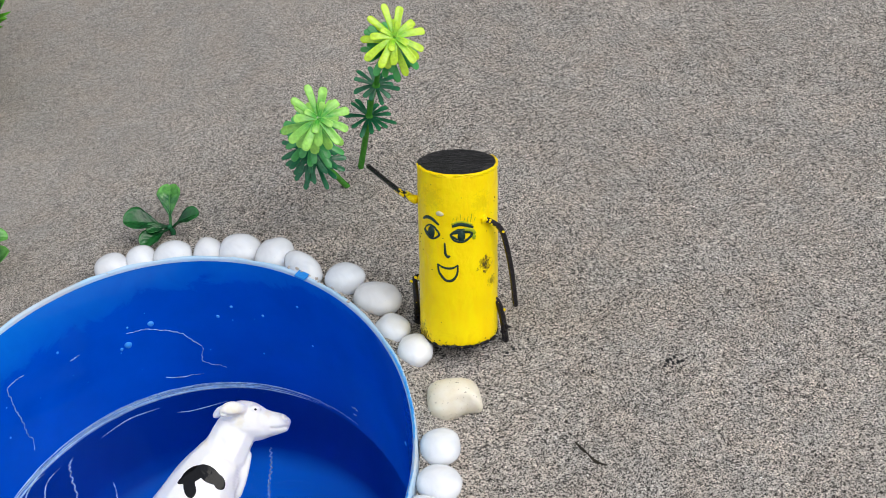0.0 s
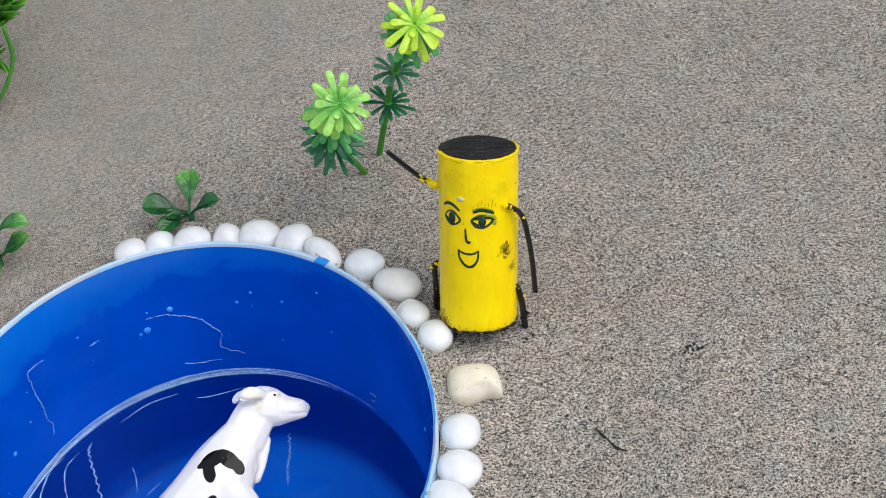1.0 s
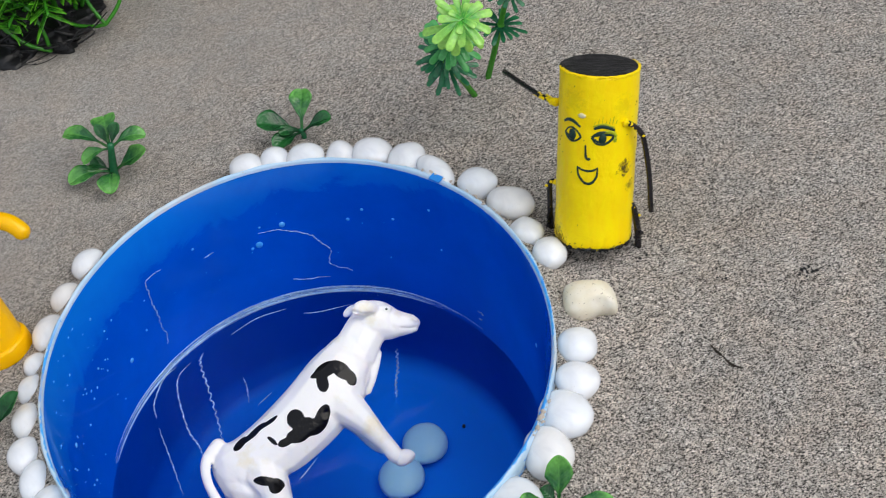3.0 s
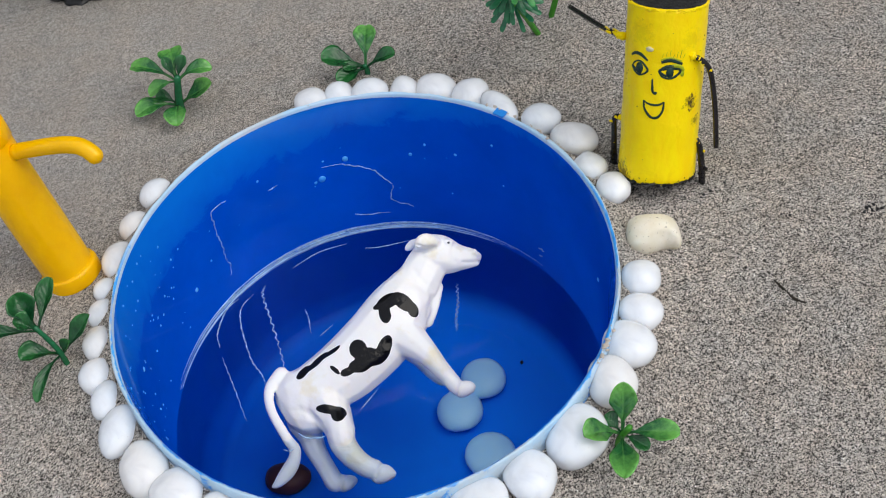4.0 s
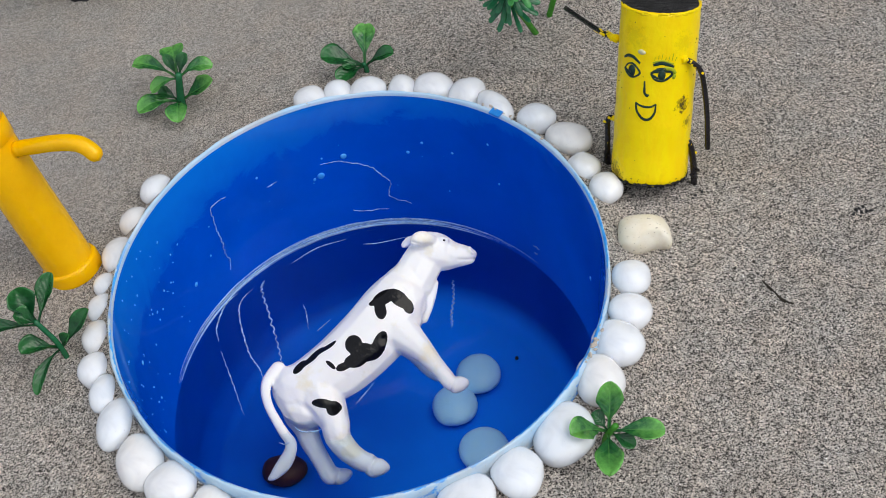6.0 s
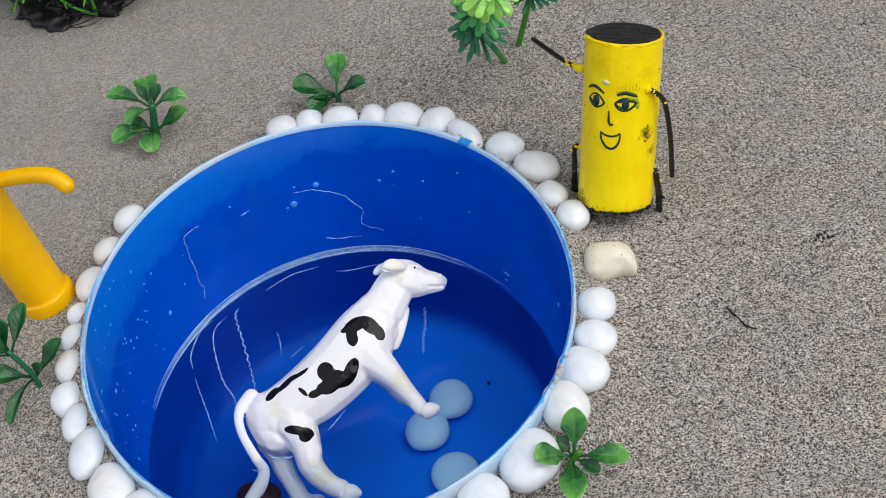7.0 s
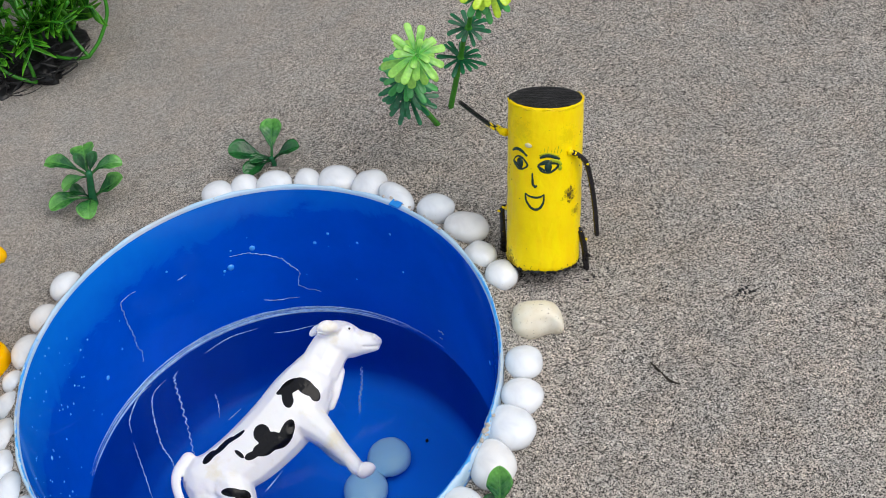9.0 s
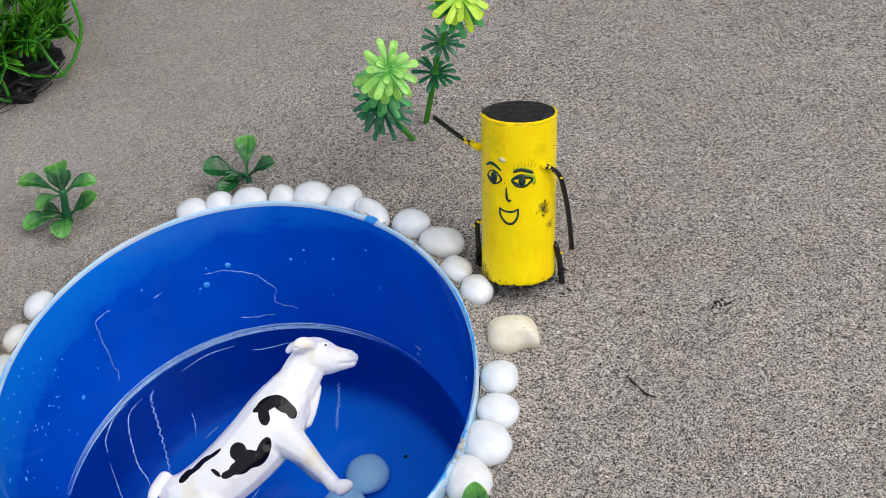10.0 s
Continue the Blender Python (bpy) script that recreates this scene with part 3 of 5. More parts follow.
# ---- the tub and its water ----
def blue_tub():
    tub = empty("tub", (0, 0, 0), "sunken blue plastic tub, worn pale rim, half full of water", "tub")

    def shell(name, rows, material, label, seg=120, wob=0.0):
        bm = bmesh.new()
        rings = []
        for k, (z, grow) in enumerate(rows):
            row = []
            for j in range(seg):
                a = j / seg * math.tau
                w = wob * noise.noise((math.cos(a) * 9, math.sin(a) * 9, k * 0.3)) * min(1.0, max(0.0, grow / 0.001))
                s = taper(z)
                row.append(bm.verts.new(((TX * s + grow + w) * math.cos(a), (TY * s + grow + w) * math.sin(a), z + w * 0.5)))
            rings.append(row)
        for r0, r1 in zip(rings, rings[1:]):
            for j in range(seg):
                bm.faces.new((r0[j], r0[(j + 1) % seg], r1[(j + 1) % seg], r1[j]))
        return part(name, bm, material, tub, label)

    depths = [RIM_Z - 0.0006 - k * (RIM_Z - FLOOR_Z - 0.006) / 26 for k in range(27)]
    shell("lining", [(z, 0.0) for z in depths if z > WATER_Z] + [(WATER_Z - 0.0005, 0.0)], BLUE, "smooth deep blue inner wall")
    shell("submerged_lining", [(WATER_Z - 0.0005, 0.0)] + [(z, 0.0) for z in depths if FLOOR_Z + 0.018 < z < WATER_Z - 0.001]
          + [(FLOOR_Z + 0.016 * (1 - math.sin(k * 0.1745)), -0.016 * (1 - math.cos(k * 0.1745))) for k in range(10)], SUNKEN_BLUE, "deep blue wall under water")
    shell("rim", [(RIM_Z - 0.0022, -0.0003), (RIM_Z - 0.0006, -0.0002), (RIM_Z + 0.0002, 0.0002), (RIM_Z + 0.0006, 0.0011), (RIM_Z + 0.0006, WALL - 0.0007),
                  (RIM_Z - 0.0003, WALL), (RIM_Z - 0.004, WALL + 0.0002), (RIM_Z - 0.012, WALL), (RIM_Z - 0.05, WALL)], RIM,
          "pale bluish white rim smeared with blue paint", wob=0.0007, seg=200)
    bm = bmesh.new()
    s = taper(FLOOR_Z)
    lathe(bm, [(0.0001, FLOOR_Z), (0.4, FLOOR_Z), (0.8, FLOOR_Z - 0.0001), (0.86, FLOOR_Z - 0.0001), (0.90, FLOOR_Z - 0.0001)], 96, TX * s, TY * s)
    part("bottom", bm, SUNKEN_BLUE, tub, "blue bottom under water, light painted into its paler blue")
    bm = bmesh.new()
    lathe(bm, [(1.0, RIM_Z - 0.05), (0.96, FLOOR_Z - 0.004), (0.001, FLOOR_Z - 0.004)], 96, TX * 1.02, TY * 1.02)
    part("outer_wall", bm, RIM, tub)
    # a scrap of tape over the rim
    bm = bmesh.new()
    for r0, r1, z in ((0.0015, WALL + 0.0008, RIM_Z + 0.0016), (0.0015, WALL + 0.0008, RIM_Z + 0.0004)):
        for a in (48.0, 46.6, 45.0):
            for g in (r0 - 0.004, r1):
                bm.verts.new(((TX + g) * math.cos(radians(a)), (TY + g) * math.sin(radians(a)), z))
    bm.verts.ensure_lookup_table()
    bmesh.ops.convex_hull(bm, input=bm.verts[:])
    part("tape_scrap", bm, TAPE, tub, "small scrap of blue tape on the rim", smooth=False)

    def on_wall(a, z, lift=0.0004):
        s = taper(z)
        return Vector(((TX * s - lift) * math.cos(radians(a)), (TY * s - lift) * math.sin(radians(a)), z))

    # thin squiggly glints off the wall, put in as pale tubes
    for pts in (((127.6, -0.0157), (130.6, -0.0145), (132.7, -0.0161), (133.3, -0.0264), (133.1, -0.0414), (133.3, -0.0535), (132.8, -0.0623), (133.8, -0.0677)),
                ((99.2, -0.0266), (96.4, -0.027), (93.1, -0.0284), (88.7, -0.0327), (84.9, -0.0376), (82.9, -0.0436), (80.6, -0.051), (81.6, -0.0609), (79.8, -0.0653), (75.3, -0.0689)),
                ((35.3, -0.0703), (33.9, -0.0704), (33.0, -0.0706)), ((34.8, -0.0765), (34.2, -0.0767), (33.6, -0.0762)), ((115.2, -0.0278), (113.6, -0.0272), (112.2, -0.0271)), ((93.1, -0.071), (89.3, -0.0732), (82.4, -0.0735))):
        line = smooth_path([on_wall(a, z) for a, z in pts], 8)
        line = [p + Vector((0, 0, 0.0009 * noise.noise(p * 700))) + Vector((0.0013 * noise.noise(p * 500 + Vector((7, 0, 0))), 0, 0)) for p in line]
        bm = bmesh.new()
        n = len(line)
        tube(bm, line, [0.00036 * (0.35 + 0.65 * abs(math.sin(k * 1.7)) * math.sin(math.pi * (k + 0.6) / (n + 0.2))) + 0.00005 for k in range(n)], 5)
        part("wall_glint", bm, PALE_GLINT, tub, "thin squiggly glint on the wall, painted as a pale line")
    # sky glints round the waterline, put in as pale lines
    rnd = random.Random(5)
    for k in range(58):
        z = WATER_Z + 0.0004 + 0.0056 * rnd.random() ** 1.3
        mid, span = (rnd.uniform(58, 150) if k < 40 else rnd.gauss(108, 16)), rnd.uniform(5, 30) * (1 if k > 5 else 2)
        n = max(5, int(span))
        a0, a1 = max(mid - span, 33), min(mid + span, 168)
        if a1 - a0 < 3:
            continue
        line = [on_wall(a0 + (a1 - a0) * j / n, z + 0.0004 * noise.noise((j * 0.4, k, 0))) for j in range(n + 1)]
        bm = bmesh.new()
        w = rnd.uniform(0.00010, 0.00024) if k % 5 else rnd.uniform(0.0003, 0.0005)
        tube(bm, line, [w * (0.2 + math.sin(math.pi * (j + 0.3) / (n + 0.6))) for j in range(n + 1)], 5)
        part("waterline_glint", bm, GLINT if k % 5 else HAZE, tub)
    # drops clinging to the wall
    for a, z, r in ((92.3, -0.0246, 2.2), (99.7, -0.0359, 2.6), (101.7, -0.0374, 1.2), (117.3, -0.017, 1.0), (145.8, -0.0535, 1.7), (152.0, -0.0005, 1.0),
                    (6.5, -0.037, 1.5), (74.1, -0.0256, 1.3), (69.7, -0.0171, 1.1), (49.8, -0.0055, 1.0), (98.4, -0.0224, 0.8), (166.9, -0.0055, 0.9),
                    (162.7, -0.0327, 1.0), (160.2, -0.0372, 0.9), (179.1, -0.0293, 1.5), (164.7, -0.0288, 0.8), (146.3, -0.0164, 0.8), (61.1, -0.0216, 1.1)):
        bm = bmesh.new()
        bmesh.ops.create_icosphere(bm, subdivisions=2, radius=r * 0.001)
        for v in bm.verts:
            v.co.y *= 0.45
            if v.co.z < 0:
                v.co.z *= 1.15
        c = on_wall(a, z, 0.0)
        bmesh.ops.transform(bm, matrix=Matrix.Translation(c) @ Matrix.Rotation(radians(a - 90), 4, "Z"), verts=bm.verts[:])
        part("water_drop", bm, DROP, tub, "clinging water drop")
    for k in range(70):
        a, z = rnd.choice((rnd.uniform(150, 205), rnd.uniform(150, 195), rnd.uniform(40, 195))), rnd.uniform(-0.07, 0.012)
        bm = bmesh.new()
        bmesh.ops.create_icosphere(bm, subdivisions=1, radius=rnd.uniform(0.0003, 0.0009))
        bmesh.ops.transform(bm, matrix=Matrix.Translation(on_wall(a, z, 0.0)), verts=bm.verts[:])
        part("water_drop", bm, DROP, tub)
    return tub


blue_tub()


def water():
    bm = bmesh.new()
    s = taper(WATER_Z) - 0.0004
    rows = [(k / 40, 0.0) for k in range(41)]
    rings = []
    for k, (r, _) in enumerate(rows):
        row = []
        for j in range(120):
            a = j / 120 * math.tau
            edge = (1 - r) * 0.146
            z = WATER_Z + 0.0006 * math.exp(-edge / 0.0016) + 0.00022 * noise.noise((r * math.cos(a) * 7, r * math.sin(a) * 7, 2))
            row.append(bm.verts.new((max(r, 0.0005) * TX * s * math.cos(a), max(r, 0.0005) * TY * s * math.sin(a), z)))
        rings.append(row)
    for r0, r1 in zip(rings, rings[1:]):
        for j in range(120):
            bm.faces.new((r0[j], r0[(j + 1) % 120], r1[(j + 1) % 120], r1[j]))
    ob = link("water", bm, WATER)
    if ob.data.polygons[0].normal.z < 0:
        ob.data.flip_normals()
    tagged(ob, "still clear water in the blue tub", "water", kind="structure")
    # fine glints off wavelets, put in as bright lines on the surface
    zigzag = (((-0.0732, 0.1107), (-0.075, 0.1016), (-0.0707, 0.0801), (-0.0661, 0.0542), (-0.0629, 0.0334)),
              ((0.0522, 0.0819), (0.0515, 0.0677), (0.0481, 0.0534), (0.0473, 0.0413)))
    plain = (((-0.0814, 0.1042), (-0.0892, 0.0945), (-0.0902, 0.0794), (-0.0845, 0.0486), (-0.0776, 0.0329), (-0.0751, 0.0207)),
             ((-0.0909, 0.1027), (-0.0994, 0.0942), (-0.1055, 0.0753), (-0.1041, 0.0626)), ((-0.1027, 0.0535), (-0.0957, 0.0275), (-0.0884, -0.0012)),
             ((-0.0478, 0.0825), (-0.0459, 0.0745), (-0.0452, 0.0609)), ((-0.0395, 0.0572), (-0.0305, 0.065)),
             ((-0.0539, 0.1224), (-0.0358, 0.1329), (-0.0161, 0.1366)),
             ((-0.0042, 0.1293), (0.0066, 0.1279), (0.0289, 0.1293)))
    touch = (((-0.0189, -0.0078), (-0.0128, -0.0011), (-0.0065, 0.0066)), ((-0.0573, -0.0173), (-0.053, -0.0216), (-0.0449, -0.0233), (-0.0407, -0.0225)),
             ((-0.067, -0.0273), (-0.0637, -0.0292), (-0.0606, -0.0286)))
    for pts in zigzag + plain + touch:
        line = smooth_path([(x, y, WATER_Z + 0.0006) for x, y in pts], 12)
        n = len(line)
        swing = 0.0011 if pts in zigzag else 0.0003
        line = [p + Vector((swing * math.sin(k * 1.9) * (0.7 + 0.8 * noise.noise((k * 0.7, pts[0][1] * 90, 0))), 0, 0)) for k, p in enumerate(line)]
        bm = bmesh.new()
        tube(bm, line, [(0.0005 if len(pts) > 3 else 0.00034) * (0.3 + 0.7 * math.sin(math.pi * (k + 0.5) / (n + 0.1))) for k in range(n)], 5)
        part("ripple_glint", bm, PALE_GLINT, ob, "fine pale line painted for a glint on the water")


water()


# ---- stones ----
def stone(name, x, y, z, a, b, c, seed, material, label, category="pebble", group="", turn=-8.0, rough=0.09, bend=0.0, square=0.94, notch=None):
    bm = bmesh.new()
    pebble_mesh(bm, a, b, c, seed, rough, bend, 3, square)
    if notch:
        for v in bm.verts:
            d = math.hypot(v.co.x / a - notch[0], v.co.y / b - notch[1])
            v.co.y += b * notch[2] * math.exp(-(d / 0.46) ** 2)
            if v.co.x > 0:
                v.co.y -= 0.10 * v.co.x
    ob = link(name, bm, material)
    ob.matrix_world = pose(x, y, z, 0, 0, turn)
    return tagged(ob, label, category, group)


def ring_pebble(x, y, a, b, c, turn=-8.0, z=0.0105, look_="smooth white pebble set in sand against the tub's rim"):
    ring_pebble.n += 1
    a, b = a * 1.06, b * 1.06
    k = math.hypot(x / TX, y / TY)
    # kept clear of the tub's wall
    need = 1 + (WALL + 0.0006 + 0.52 * min(a, b)) / 0.146
    if k < need:
        x, y = x * need / k, y * need / k
    stone("white_pebble", x, y, z, a, b, c, ring_pebble.n * 1.9 + 0.4, PEBBLE, look_, "pebble", "white pebbles round the tub", turn, 0.085, 0.0, 1.0)


ring_pebble.n = 0
FARLOOK = "milky white pebble half hidden behind the tub's rim"
DUSTY = "white pebble dusted with sand beside the tub"
BIG = "large smooth white pebble set in sand by the tub"
ring_pebble(-0.0199, 0.1681, 0.0104, 0.0114, 0.0085, z=0.0112, look_=FARLOOK)
ring_pebble(-0.0016, 0.1702, 0.0098, 0.0114, 0.0085, z=0.0108, look_=FARLOOK)
ring_pebble(0.0186, 0.1682, 0.0125, 0.0122, 0.0090, z=0.0108, look_=FARLOOK)
ring_pebble(0.0403, 0.1646, 0.0089, 0.0118, 0.0090, z=0.0108, look_=FARLOOK)
ring_pebble(0.0604, 0.1604, 0.0128, 0.0126, 0.0095, z=0.0108, look_=FARLOOK)
ring_pebble(0.0811, 0.1489, 0.0108, 0.0133, 0.0095, -30, z=0.0112, look_=FARLOOK)
ring_pebble(0.0967, 0.1309, 0.0092, 0.0152, 0.0088, 25, z=0.0112, look_=FARLOOK)
ring_pebble(0.1204, 0.1142, 0.0122, 0.0118, 0.0085, -20, look_=DUSTY)
ring_pebble(0.1366, 0.0908, 0.0145, 0.0118, 0.0088, -30, look_=DUSTY)
ring_pebble(0.1407, 0.0634, 0.0094, 0.0106, 0.0075, 15, look_=DUSTY)
ring_pebble(0.1502, 0.0418, 0.0100, 0.0111, 0.0080, -10, look_=DUSTY)
ring_pebble(0.1491, -0.0311, 0.0106, 0.0114, 0.0080, -40)
ring_pebble(0.1433, -0.0546, 0.0112, 0.0112, 0.0080, -25)
ring_pebble(0.1328, -0.0757, 0.0126, 0.0145, 0.0103, 10)
ring_pebble(0.1185, -0.0976, 0.0122, 0.0150, 0.0098)
ring_pebble(0.0925, -0.1255, 0.0148, 0.0172, 0.0118, -35, look_=BIG)
ring_pebble(0.0666, -0.1419, 0.0125, 0.0140, 0.0098, 20)
ring_pebble(0.0412, -0.1577, 0.0155, 0.0132, 0.0097, 25, look_=BIG)
ring_pebble(0.0140, -0.1642, 0.0080, 0.0078, 0.0060)
ring_pebble(-0.0081, -0.1598, 0.0132, 0.0109, 0.0078)
ring_pebble(-0.0374, -0.1524, 0.0124, 0.0118, 0.0084)
ring_pebble(-0.0613, -0.1470, 0.0133, 0.0119, 0.0085)
ring_pebble(-0.0839, -0.1382, 0.0103, 0.0142, 0.0084, 10)
ring_pebble(-0.1039, -0.1190, 0.0129, 0.0137, 0.0096, 20, look_=BIG)
ring_pebble(-0.1209, -0.1009, 0.0122, 0.0164, 0.0097, 15, look_=BIG)
ring_pebble(-0.1358, -0.0708, 0.0107, 0.0158, 0.0086, z=0.0075)
ring_pebble(-0.1434, -0.0484, 0.0086, 0.0122, 0.0070, z=0.0075)
ring_pebble(-0.1499, -0.0302, 0.0096, 0.0113, 0.0078, z=0.0075)
ring_pebble(-0.1499, -0.0061, 0.0086, 0.0114, 0.0072, z=0.0075)
ring_pebble(-0.1492, 0.0163, 0.0082, 0.0096, 0.0068, z=0.0075)
ring_pebble(-0.1488, 0.0342, 0.0070, 0.0076, 0.0058, z=0.0075)
ring_pebble(-0.1418, 0.0573, 0.0092, 0.0140, 0.0075, -15, z=0.0075)
ring_pebble(-0.1326, 0.0835, 0.0096, 0.0107, 0.0078, -25, z=0.0075)
ring_pebble(-0.1200, 0.1070, 0.0096, 0.0109, 0.0080, -30)
stone("beige_stone", 0.1638, 0.0016, 0.0080, 0.0152, 0.0118, 0.0100, 4.2, BEIGE, "cream kidney-shaped stone sprinkled with sand", "stone", turn=-4, rough=0.10, bend=0.04, square=0.66, notch=(0.42, -0.95, 0.40))
for sx, sy, sr in ((0.0590, 0.0455, 0.0152), (0.0402, 0.0225, 0.0152), (0.0545, -0.0168, 0.0162)):
    stone("sunken_pebble", sx, sy, FLOOR_Z + 0.0070, sr, sr * 1.05, 0.0075, sr * 900, DROWNED, "round white pebble lying under water in the tub", "pebble", "pebbles under water", rough=0.04)
stone("red_stone", -0.0745, -0.0060, FLOOR_Z + 0.006, 0.0150, 0.0120, 0.007, 8.1, REDSTONE, "dark red-brown stone under water in the tub", "stone")


# ---- the toy cow ----
def toy_cow():
    ax = Vector((0.8589, 0.4497, 0.2449)).normalized()
    up = Vector((-0.5113, 0.7259, 0.4601)).normalized()
    lat = up.cross(ax)
    m = Matrix((ax, lat, up)).transposed().to_4x4()
    m.translation = (-0.0206, 0.0186, -0.0764)
    bm = bmesh.new()

    def limb(rows, flat=1.0, tall=1.0):
        """Rows of x, up, towards the viewer, radius, in millimetres; swept with close ovals."""
        pts = smooth_path([r[:3] for r in rows], 8)
        rad = smooth_path([(r[3], 0, 0) for r in rows], 8)
        for p, r in zip(pts, rad):
            k = Matrix.Translation((p.x, -p.z, p.y)) @ Matrix.Diagonal((r.x, r.x * flat, r.x * tall, 1))
            bmesh.ops.create_icosphere(bm, subdivisions=2, radius=1.0, matrix=k)

    limb([(-34.5, 3.6, 0, 17.4), (-19.9, 1.3, 0, 18.5), (-3.1, 0.0, 0, 20.3), (19.8, 1.5, 0, 21.5), (37.9, 4.9, 0, 21.6), (48.9, 8.2, 0, 19.2)], 0.72)
    limb([(-34.9, 7.1, 0, 15.3), (-38.1, -2.5, 0, 14.5), (-36.1, -7.8, 0, 13.1)], 0.75)
    limb([(46.7, 7.8, 0, 19.2), (55.7, 11.0, 0, 16.4), (64.6, 13.4, 0, 14.3), (74.9, 17.5, 0, 13.6), (82.4, 19.8, 0, 12.9)], 0.62)
    limb([(84.9, 20.0, 0, 12.9), (87.7, 16.2, 0, 12.2), (90.3, 12.2, 0, 10.4), (94.2, 8.5, 0, 8.4), (97.9, 5.8, 0, 6.8), (100.6, 3.5, 0, 5.6), (102.0, 2.4, 0, 4.7)], 0.78)
    limb([(90.3, 5.5, 0, 3.9), (94.6, 2.4, 0, 3.2), (99.6, -0.4, 0, 2.7), (100.9, -1.0, 0, 2.2)], 0.8)
    limb([(93.6, 19.9, 7, 2.5), (95.6, 17.8, 7, 2.1)], 1)
    limb([(103.6, 4.4, 4, 2.1), (104.0, 2.2, 4, 1.8)], 1)
    limb([(72.8, 2.6, 0, 3.2), (67.4, -1.6, 0, 3.4), (60.4, -5.6, 0, 4.2), (53.4, -9.5, 0, 4.2)], 0.4)
    limb([(36.0, -4.0, 2, 14.0), (37.6, -14.6, 6, 10.6), (39.1, -25.7, 10, 7.6), (39.5, -37.5, 9, 5.9), (39.9, -45.0, 8, 5.2), (39.7, -51.6, 8, 5.3), (40.2, -54.2, 8, 4.8)], 0.9)
    limb([(41.3, -56.1, 8, 5.5), (43.9, -57.3, 8, 4.8), (46.4, -58.6, 8, 3.1)], 0.85)
    limb([(34.7, -5.7, -9, 10.7), (36.5, -19.5, -12, 7.1), (36.4, -32.3, -13, 5.0), (37.5, -39.2, -13, 4.6), (39.8, -43.5, -13, 4.2)], 0.9)
    limb([(-26.6, -6.9, 1, 15.0), (-28.4, -19.5, 5, 11.2), (-30.7, -28.1, 10, 9.2), (-33.8, -33.5, 10, 8.5), (-34.6, -42.4, 9, 7.6), (-33.4, -50.1, 9, 6.8), (-31.3, -56.0, 8, 6.4), (-28.9, -58.5, 8, 5.7)], 0.9)
    limb([(-28.8, -62.6, 8, 6.4), (-26.0, -64.5, 8, 5.4), (-23.3, -67.1, 8, 3.0)], 0.85)
    limb([(-42.3, -5.9, -8, 11.9), (-46.0, -15.0, -11, 8.0), (-48.7, -22.6, -12, 7.1), (-50.2, -31.3, -12, 6.2), (-51.4, -39.3, -12, 6.1), (-52.6, -46.4, -12, 6.2), (-51.4, -48.2, -12, 5.5)], 0.9)
    limb([(-49.0, -50.7, -12, 5.7), (-46.4, -52.0, -12, 4.8), (-43.1, -53.4, -12, 2.8)], 0.85)
    limb([(-36.2, 22.8, 2, 5.2), (-45.3, 21.0, 4, 3.8), (-50.7, 16.0, 6, 3.3), (-54.6, 7.3, 8, 3.1), (-56.5, -2.7, 8, 3.2), (-57.7, -11.8, 7, 3.4), (-58.0, -18.0, 6, 3.7), (-62.1, -22.4, 5, 4.2), (-68.3, -25.1, 4, 4.8), (-74.1, -26.4, 4, 4.1), (-79.0, -27.1, 4, 2.7), (-82.2, -26.6, 4, 1.2)], 0.7)
    limb([(89.4, 23.6, 8, 2.9), (86.0, 25.6, 12, 4.6), (82.5, 27.9, 14, 5.0), (78.9, 29.0, 14, 3.2)], 0.55)
    limb([(83.7, 33.7, -8, 2.9), (80.1, 36.2, -12, 3.3), (77.1, 36.6, -13, 2.9), (75.5, 36.5, -13, 2.2)], 0.6)
    bmesh.ops.scale(bm, vec=(0.001,) * 3, verts=bm.verts[:])
    me = bpy.data.meshes.new("toy_cow")
    bm.to_mesh(me)
    bm.free()
    ob = new("toy_cow", me)
    re = ob.modifiers.new("merge", "REMESH")
    re.mode, re.voxel_size, re.use_smooth_shade = "VOXEL", 0.00065, True
    sm = ob.modifiers.new("soften", "SMOOTH")
    sm.factor, sm.iterations = 0.5, 14
    solid = bpy.data.meshes.new_from_object(ob.evaluated_get(bpy.context.evaluated_depsgraph_get()))
    ob.modifiers.clear()
    ob.data = solid
    solid.name = "toy_cow"
    solid.materials.clear()
    solid.materials.append(COW)
